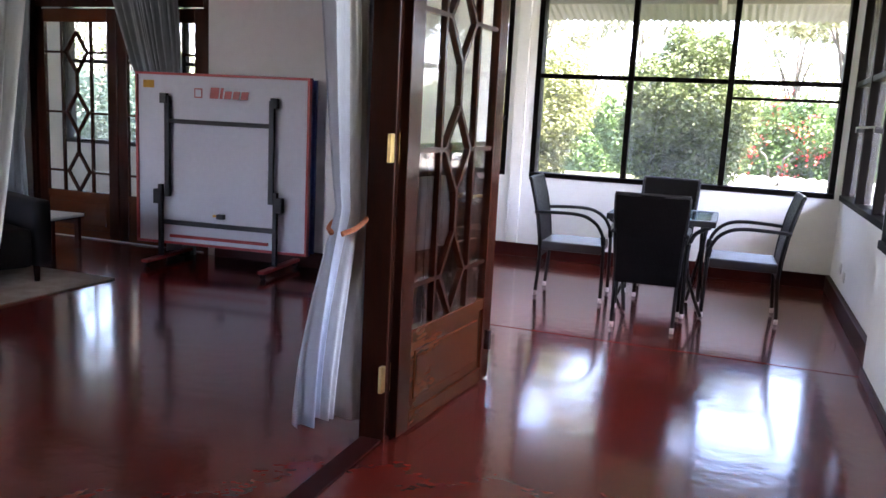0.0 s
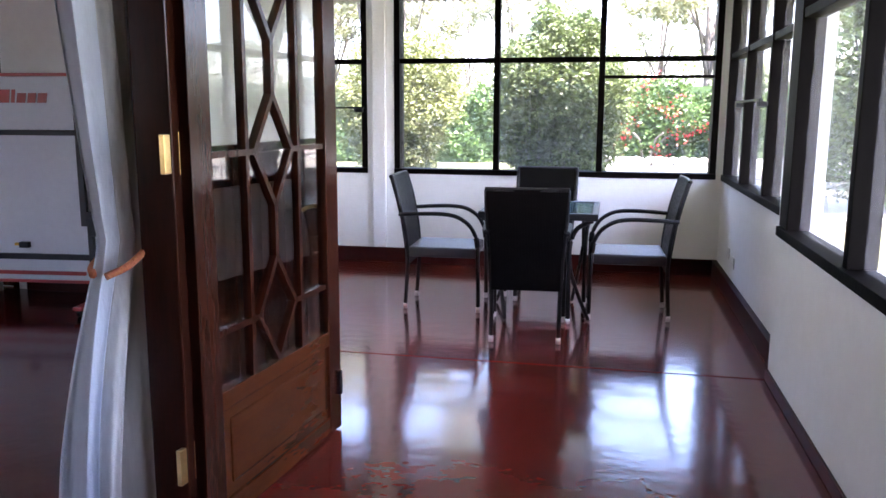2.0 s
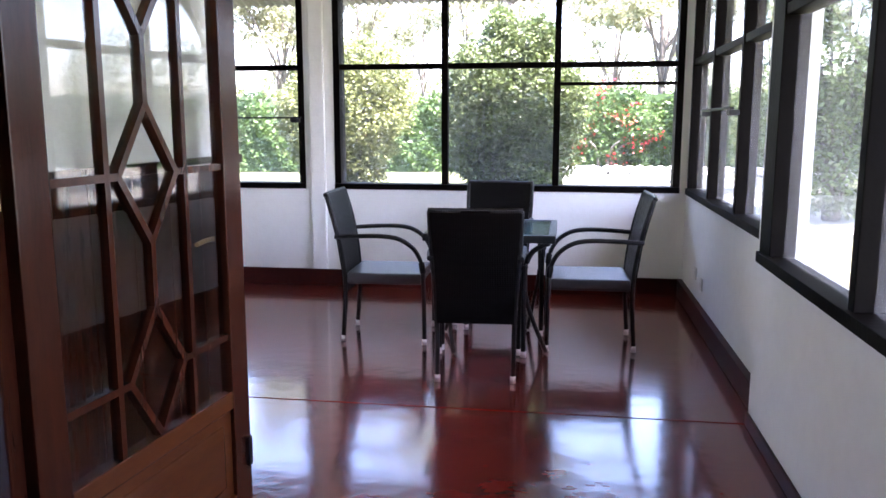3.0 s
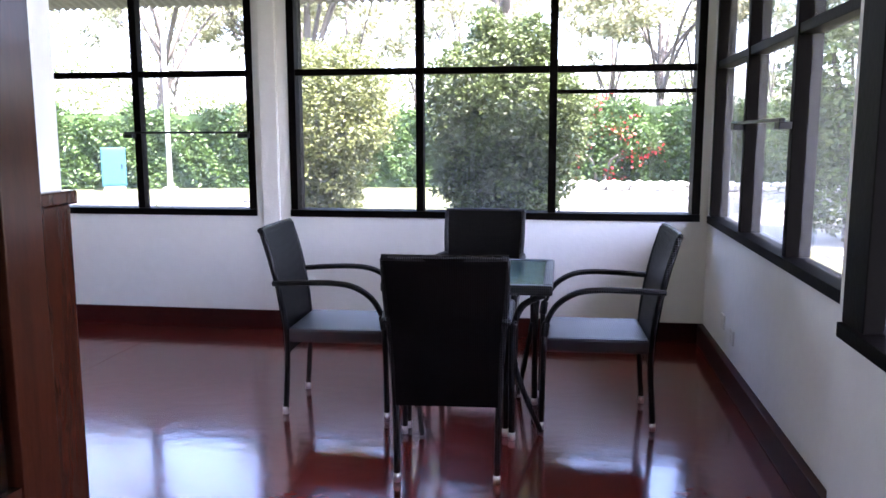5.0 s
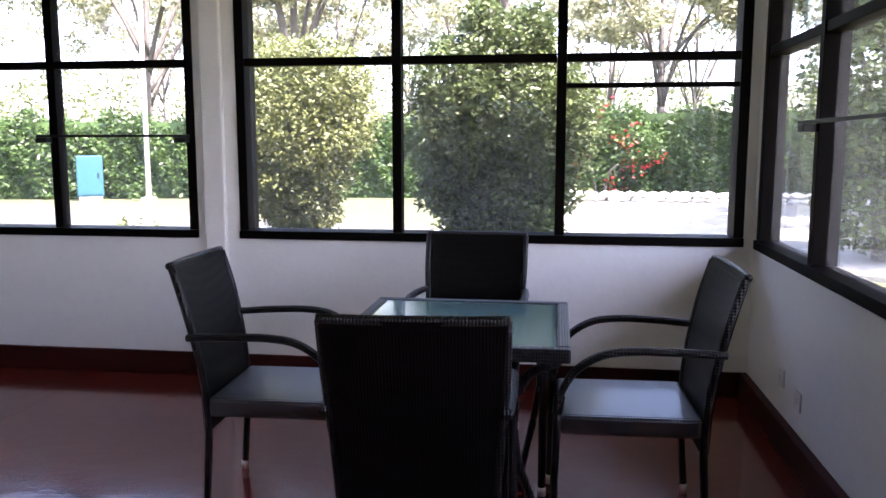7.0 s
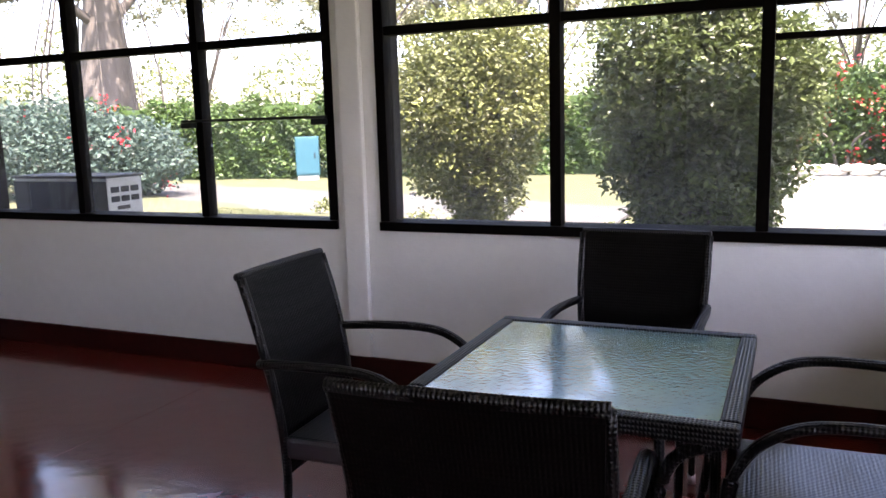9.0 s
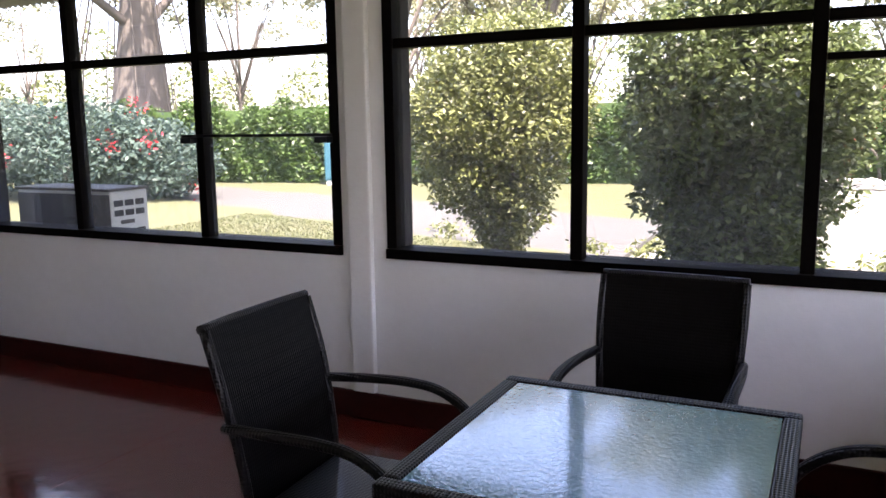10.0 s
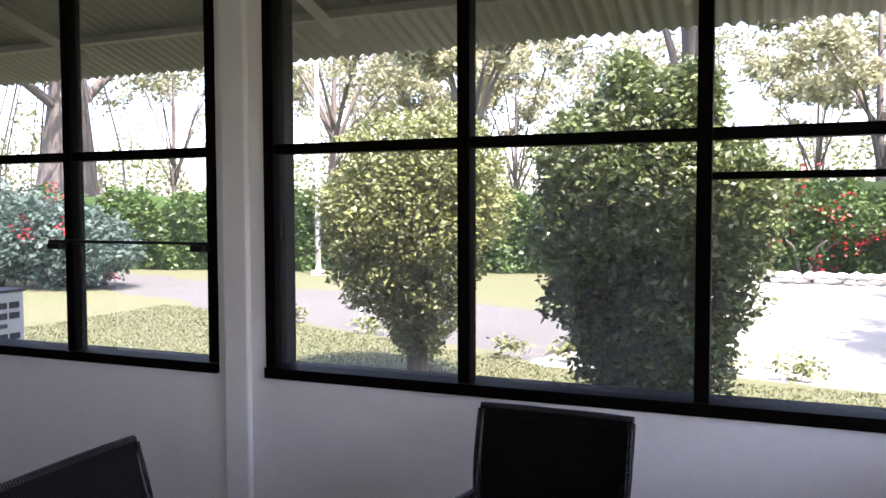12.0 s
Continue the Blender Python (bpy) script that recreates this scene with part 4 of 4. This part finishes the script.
def flowering(label, x, y, lumps, n, flowers, seed, size=0.14, leafage=None):
    rng = np.random.default_rng(seed)
    s = thing("flowering_shrub", label, "shrub", (x, y, GZ - 0.08))
    stems = bmesh.new()
    for k in range(6):
        a = k * 1.05
        sweep(smooth_path([(0.15 * math.cos(a), 0.15 * math.sin(a), 0), (0.4 * math.cos(a), 0.4 * math.sin(a), 0.7), (0.8 * math.cos(a), 0.7 * math.sin(a), 0.95)], 4), [0.05 * (1 - 0.08 * i) for i in range(9)], 6, stems)
    part("stems", stems, M_BARK, s, "", True)
    leaf_part("crown", np.maximum(shell(rng, n, lumps, 0.28), (-99, -99, 0.05)), size * (0.6 + 0.7 * rng.random(n)), rng, leafage or M_LEAF_G, s)
    heads = shell(rng, flowers, lumps, 0.05) * np.array((1.05, 1.05, 1.0))
    pts = np.repeat(heads, 26, 0) + rng.normal(size=(flowers * 26, 3)) * 0.13
    leaf_part("flowers", pts, 0.10 * (0.6 + 0.6 * rng.random(len(pts))), rng, M_FLOWER, s, "clusters of red bracts", "stuff")


flowering("grey-green bougainvillea with red flower clusters", -14.9, 16.6, [(0, 0, 1.15, 2.4, 1.3, 1.05), (1.9, 0.2, 0.9, 1.6, 1.1, 0.9), (-2.6, 0, 1.2, 2.0, 1.2, 1.1), (-4.6, 0, 1.0, 1.6, 1.1, 0.9)], 30000, 22, 21, 0.13)
flowering("bougainvillea with red flowers before the hedge", 0.95, 24.0, [(0, 0, 1.7, 0.8, 0.5, 0.75), (0.8, 0, 1.4, 0.8, 0.5, 0.6), (-0.2, 0, 0.8, 0.7, 0.5, 0.7)], 4200, 20, 22, 0.13, M_LEAF_H)


def tree(label, x, y, height, trunk_r, crown_r, n, seed, lean=0.0, material=None, size=0.24, low=0.45, limbs=7, roots=False):
    rng = np.random.default_rng(seed)
    t = thing("tree", label, "tree", (x, y, GZ - 0.1))
    fork = height * low
    part("trunk", sweep(smooth_path([(0, 0, 0), (lean * 0.3, 0.1, fork * 0.5), (lean, 0, fork), (lean * 1.3, 0, height * 0.85)], 5), [trunk_r * (1.25 if i == 0 else 1) * (1 - 0.8 * i / 15) for i in range(16)], 12), M_BARK, t, "", True)
    lumps, twigs = [], []
    for k in range(limbs):
        a = k * math.tau / limbs + rng.random()
        z0 = fork * (0.8 + 0.5 * rng.random())
        e = (lean + crown_r * 0.85 * math.cos(a), crown_r * 0.85 * math.sin(a), height * (0.62 + 0.33 * rng.random()))
        part("limb", sweep(smooth_path([(lean * z0 / fork, 0, z0), (lean + e[0] * 0.4, e[1] * 0.45, z0 + (e[2] - z0) * 0.6), e], 5), [min(trunk_r * 0.30, 0.2) * (1 - 0.088 * i) for i in range(11)], 7), M_BARK, t, "", True)
        for j in range(7):
            o = rng.normal(size=3) * crown_r * 0.2
            r = crown_r * (0.10 + 0.15 * rng.random())
            f = 0.55 + 0.6 * rng.random()
            zc = z0 + (e[2] - z0) * min(1.1, 0.35 + 0.7 * f)
            lumps.append((lean + (e[0] - lean) * f + o[0], e[1] * f + o[1], zc + o[2] * 0.7, r, r, r * 0.6))
            if j < 4:
                mid = Vector((lean + (e[0] - lean) * 0.55, e[1] * 0.55, z0 + (e[2] - z0) * 0.72))
                tip = Vector(lumps[-1][:3])
                twigs.append((mid, mid.lerp(tip, 0.5) + Vector((0, 0, 0.12 * crown_r)), tip))
    bm = bmesh.new()
    for tw in twigs:
        sweep(smooth_path(tw, 3), [trunk_r * 0.11 * (1 - 0.13 * i) for i in range(7)], 5, bm)
    tagged(part("branches", bm, M_BARK, t, "", True), kind="stuff")
    if roots:
        bm = bmesh.new()
        for k in range(16):
            a, r = rng.random() * math.tau, trunk_r * (1.0 + 1.6 * rng.random())
            px, py = r * math.cos(a), r * math.sin(a)
            sweep([(px, py, 0), (px * 0.9, py * 0.9, fork * 0.6), (px * 0.5, py * 0.5, fork * 1.25)], 0.015 + 0.03 * rng.random(), 5, bm)
        part("aerial_roots", bm, M_BARK, t, "hanging aerial roots")
    n, size = int(n * 3.0), size * 0.75
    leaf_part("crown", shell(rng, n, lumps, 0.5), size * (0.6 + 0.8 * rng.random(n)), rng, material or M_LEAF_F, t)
    return t


tree("huge old fig tree with a massive grey trunk", -23.0, 26.0, 12.5, 1.35, 8.5, 6000, 31, 0.3, size=0.30, low=0.48, limbs=9, roots=True)
tree("slender tree with a leafy column behind the shrubs", -7.6, 25.0, 9.5, 0.28, 2.6, 7000, 32, 0.2, low=0.3, size=0.25)
tree("tall pale-barked tree with sparse foliage", -2.2, 27.0, 13, 0.42, 4.0, 6000, 33, 0.4, low=0.42)
tree("light feathery tree beyond the hedge", 3.2, 29.0, 8.5, 0.25, 3.6, 6000, 34, -0.2, low=0.35)
tree("sparse bare-limbed tree beyond the hedge", -16.0, 32.0, 11, 0.28, 4.6, 2600, 35, 0.5, low=0.35, limbs=9)
tree("sparse tree beyond the hedge", -12.2, 36.0, 9, 0.22, 3.6, 3600, 36, -0.3, low=0.3)
tree("spreading tree near the drive", 9.0, 24.0, 9, 0.32, 4.4, 7000, 37, 0.2, low=0.32)
tree("spreading tree beside the house", 12.0, 12.0, 9, 0.3, 4.2, 6000, 38, 0.2, low=0.32)
tree("leafy tree beside the house", 9.5, 7.0, 7, 0.22, 2.8, 7000, 39, 0.2, low=0.28)
tree("shady tree beside the house", 7.0, 14.5, 8, 0.25, 3.2, 7000, 41, -0.2, low=0.3)
tree("spreading tree at the far end of the drive", -33.0, 22.0, 12, 0.4, 6.0, 6000, 40, 0.2, low=0.35)

shrub("tall leafy green bush close to the side windows", 3.7, 13.3, 1.2, 0.5, 4.2, 26000, 0.10, M_LEAF_B, 13, 0.07,
      [(0, 0, 2.2, 1.0, 0.9, 1.1), (0.4, 0.1, 3.2, 1.1, 0.9, 0.9), (-0.4, 0, 1.4, 0.7, 0.6, 0.6), (-0.5, 0.1, 3.3, 0.7, 0.7, 0.8), (0.6, 0, 1.7, 0.7, 0.7, 0.7), (0, 0, 0.6, 0.8, 0.7, 0.55), (0.1, 0, 4.0, 0.6, 0.6, 0.5)])
tree("sunlit tree seen past the side windows", 8.2, 20.5, 8, 0.25, 3.0, 6000, 43, -0.2, low=0.25)
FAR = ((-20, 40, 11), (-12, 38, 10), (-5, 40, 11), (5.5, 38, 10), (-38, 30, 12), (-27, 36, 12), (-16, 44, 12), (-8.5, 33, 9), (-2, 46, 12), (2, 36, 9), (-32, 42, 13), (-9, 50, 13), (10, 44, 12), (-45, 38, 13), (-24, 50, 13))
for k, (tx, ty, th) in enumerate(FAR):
    tree("distant tree with haze put into its pale leaf colour", tx, ty, th, 0.16, th * 0.36, 1500, 70 + k, 0.3 - 0.1 * (k % 5), low=0.26, size=0.3, limbs=8)

# far woods: one uneven belt of foliage
rng = np.random.default_rng(50)
n = 90000
ang = rng.random(n) * math.radians(210) - math.radians(105)
run = ang * 20
hgt = 6.0 + 1.6 * np.sin(run * 1.1) + 1.3 * np.sin(run * 2.7 + 1) + 0.8 * np.sin(run * 6.1)
rad = 62 + 10 * rng.random(n)
zz = rng.random(n) ** 0.7 * np.maximum(hgt, 1.5)
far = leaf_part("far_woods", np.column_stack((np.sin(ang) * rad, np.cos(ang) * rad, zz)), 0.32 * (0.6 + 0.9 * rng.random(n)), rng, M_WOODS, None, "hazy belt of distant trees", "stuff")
far["category"] = "trees"

# grass tufts on the near lawn
rng = np.random.default_rng(51)
n = 70000
gx, gy = rng.random(n) * 11 - 9.0, 8.0 + rng.random(n) * 7.0
keep = gy < 12.1 + np.maximum(0, -gx - 1.5) * 0.42
gx, gy = gx[keep], gy[keep]
n = len(gx)
hh = 0.012 + 0.022 * rng.random(n)
a = rng.random(n) * math.tau
dx, dy = np.cos(a) * 0.007, np.sin(a) * 0.007
ox, oy = rng.normal(size=n) * 0.02, rng.normal(size=n) * 0.02
V = np.stack((np.column_stack((gx - dx, gy - dy, np.full(n, GZ))), np.column_stack((gx + dx, gy + dy, np.full(n, GZ))), np.column_stack((gx + ox, gy + oy, GZ + hh))), 1).reshape(-1, 3)
me = bpy.data.meshes.new("grass")
me.from_pydata(V.tolist(), [], (np.arange(n * 3).reshape(-1, 3)).tolist())
me.materials.append(M_GRASS)
tagged(new("grass", me), "short dry grass blades on the lawn", "grass", kind="stuff")
# small weeds at the edge of the drive
rng = np.random.default_rng(52)
for k in range(9):
    wx = -7 + k * 1.05 + rng.random() * 0.5
    wy = 12.2 + max(0, -wx - 1.5) * 0.42 + rng.random() * 0.4
    w = thing("weed", "low straggling weed at the edge of the drive", "plant", (wx, wy, GZ), group="weeds along the drive")
    leaf_part("leaves", shell(rng, 160, [(0, 0, 0.12, 0.25, 0.2, 0.14)], 0.5).clip((-9, -9, 0.0), (9, 9, 9)), 0.07 * (0.6 + 0.6 * rng.random(160)), rng, M_LEAF_A, w)


# ---- outdoor fixtures ----
def condenser():
    c = thing("air_conditioner_unit", "white outdoor air conditioner unit with louvred end", "air conditioner", (-4.52, 8.03, GZ))
    z0, z1, h = 0.48, 1.06, 0.43
    part("casing", box(-h, h, -0.13, 0.17, z0, z1, 0.012), M_PLASTIC, c)
    part("coil", box(-h + 0.16, h - 0.20, -0.138, -0.1305, z0 + 0.02, z1 - 0.02), M_COIL, c, "dark condenser fins")
    part("back_panel", box(-h + 0.005, -h + 0.155, -0.136, -0.1305, z0 + 0.02, z1 - 0.02), M_COIL2, c, "grey back panel")
    part("back_panel", box(h - 0.195, h - 0.005, -0.136, -0.1305, z0 + 0.02, z1 - 0.02), M_COIL2, c, "grey back panel")
    part("lid", box(-h - 0.01, h + 0.01, -0.145, 0.18, z1 + 0.0005, z1 + 0.018, 0.004), M_COIL2, c)
    for r in range(8):
        if r == 5:
            continue
        for k in range(3):
            y0 = -0.105 + k * 0.085
            part("louvre", box(h + 0.0005, h + 0.004, y0, y0 + 0.07, z0 + 0.05 + r * 0.062, z0 + 0.088 + r * 0.062, 0.001), M_COIL, c)
    part("name_plate", box(h + 0.0005, h + 0.003, -0.06, 0.05, z0 + 0.37, z0 + 0.395), M_COIL2, c)
    for q in (-0.3, 0.3):
        part("stand", box(q - 0.025, q + 0.025, -0.13, 0.17, 0.0, z0 - 0.0005, 0.004), M_BLACK, c)
    for dx, r in ((0.0, 0.008), (0.03, 0.007), (0.055, 0.009)):
        x0 = -h - 0.02 - dx
        part("pipe", sweep(smooth_path([(-h + 0.001, 0.02, 0.62 + dx), (x0, 0.0, 0.60 + dx), (x0 - 0.02, -0.2, 0.62), (x0 + 0.02, -0.32, 0.95), (x0, -0.34, 1.6), (x0 + 0.01, -0.34, 2.7)], 5), r, 8), M_BLACK, c, "black insulated pipe", True)


condenser()
b = thing("metal_cabinet", "teal painted metal cabinet standing before the hedge", "cabinet", (-12.0, 22.3, GZ - 0.08), 30)
part("body", box(-0.31, 0.31, -0.2, 0.2, 0.12, 1.15, 0.02), M_TEAL, b)
part("door", box(-0.28, 0.28, -0.215, -0.201, 0.17, 1.10, 0.006), M_TEAL, b)
part("handle", box(0.18, 0.22, -0.235, -0.216, 0.6, 0.72, 0.004), M_BLACK, b)
part("plinth", box(-0.27, 0.27, -0.17, 0.17, 0, 0.119), M_STONE, b)
p = thing("flag_pole", "slender white painted pole by the hedge", "pole", (-10.25, 22.0, GZ - 0.08))
part("shaft", sweep([(0, 0, 0), (0, 0, 6.5)], [0.07, 0.04], 12), M_POLE, p, "", True)
part("foot", box(-0.14, 0.14, -0.14, 0.14, 0.0, 0.12, 0.02), M_STONE, p)

lamp = thing("garden_light", "small pale bollard light at the edge of the lawn", "garden light", (-4.92, 14.14, GZ))
part("post", sweep([(0, 0, -0.05), (0, 0, 0.30)], [0.024, 0.022], 10), M_POLE, lamp, "", True)
part("head", sweep([(0, 0, 0.301), (0, 0, 0.36)], [0.035, 0.04], 12), M_PLASTIC, lamp, "frosted round lamp head", True)
part("cap", sweep([(0, 0, 0.361), (0, 0, 0.385), (0, 0, 0.40)], [0.055, 0.05, 0.015], 12), M_COIL2, lamp, "grey metal cap", True)

# white stones edging the drive
edging = thing("stone_edging", "low row of white painted stones edging the drive", "edging", kind="structure")
rng = np.random.default_rng(60)
stone_meshes = []
for k in range(6):
    bm = bmesh.new()
    bmesh.ops.create_icosphere(bm, subdivisions=1, radius=0.5)
    for v in bm.verts:
        v.co *= 0.8 + 0.4 * rng.random()
    me = bpy.data.meshes.new("stone")
    for f in bm.faces:
        f.smooth = k % 2 == 0
    bm.to_mesh(me)
    bm.free()
    me.materials.append(M_STONE)
    stone_meshes.append(me)
count = 0
for row in range(3):
    x = -1.5
    while x < 12.0:
        w = 0.26 + 0.22 * rng.random()
        o = new("stone", stone_meshes[count % 6])
        o.parent = edging
        o.location = (x, 22.9 - 0.05 * x - row * 0.04, GZ - 0.05 + row * 0.11)
        o.scale = (w * 1.15, 0.3, 0.17)
        o.rotation_euler = (0, 0, rng.random() * 0.5)
        x += w * 0.8
        count += 1
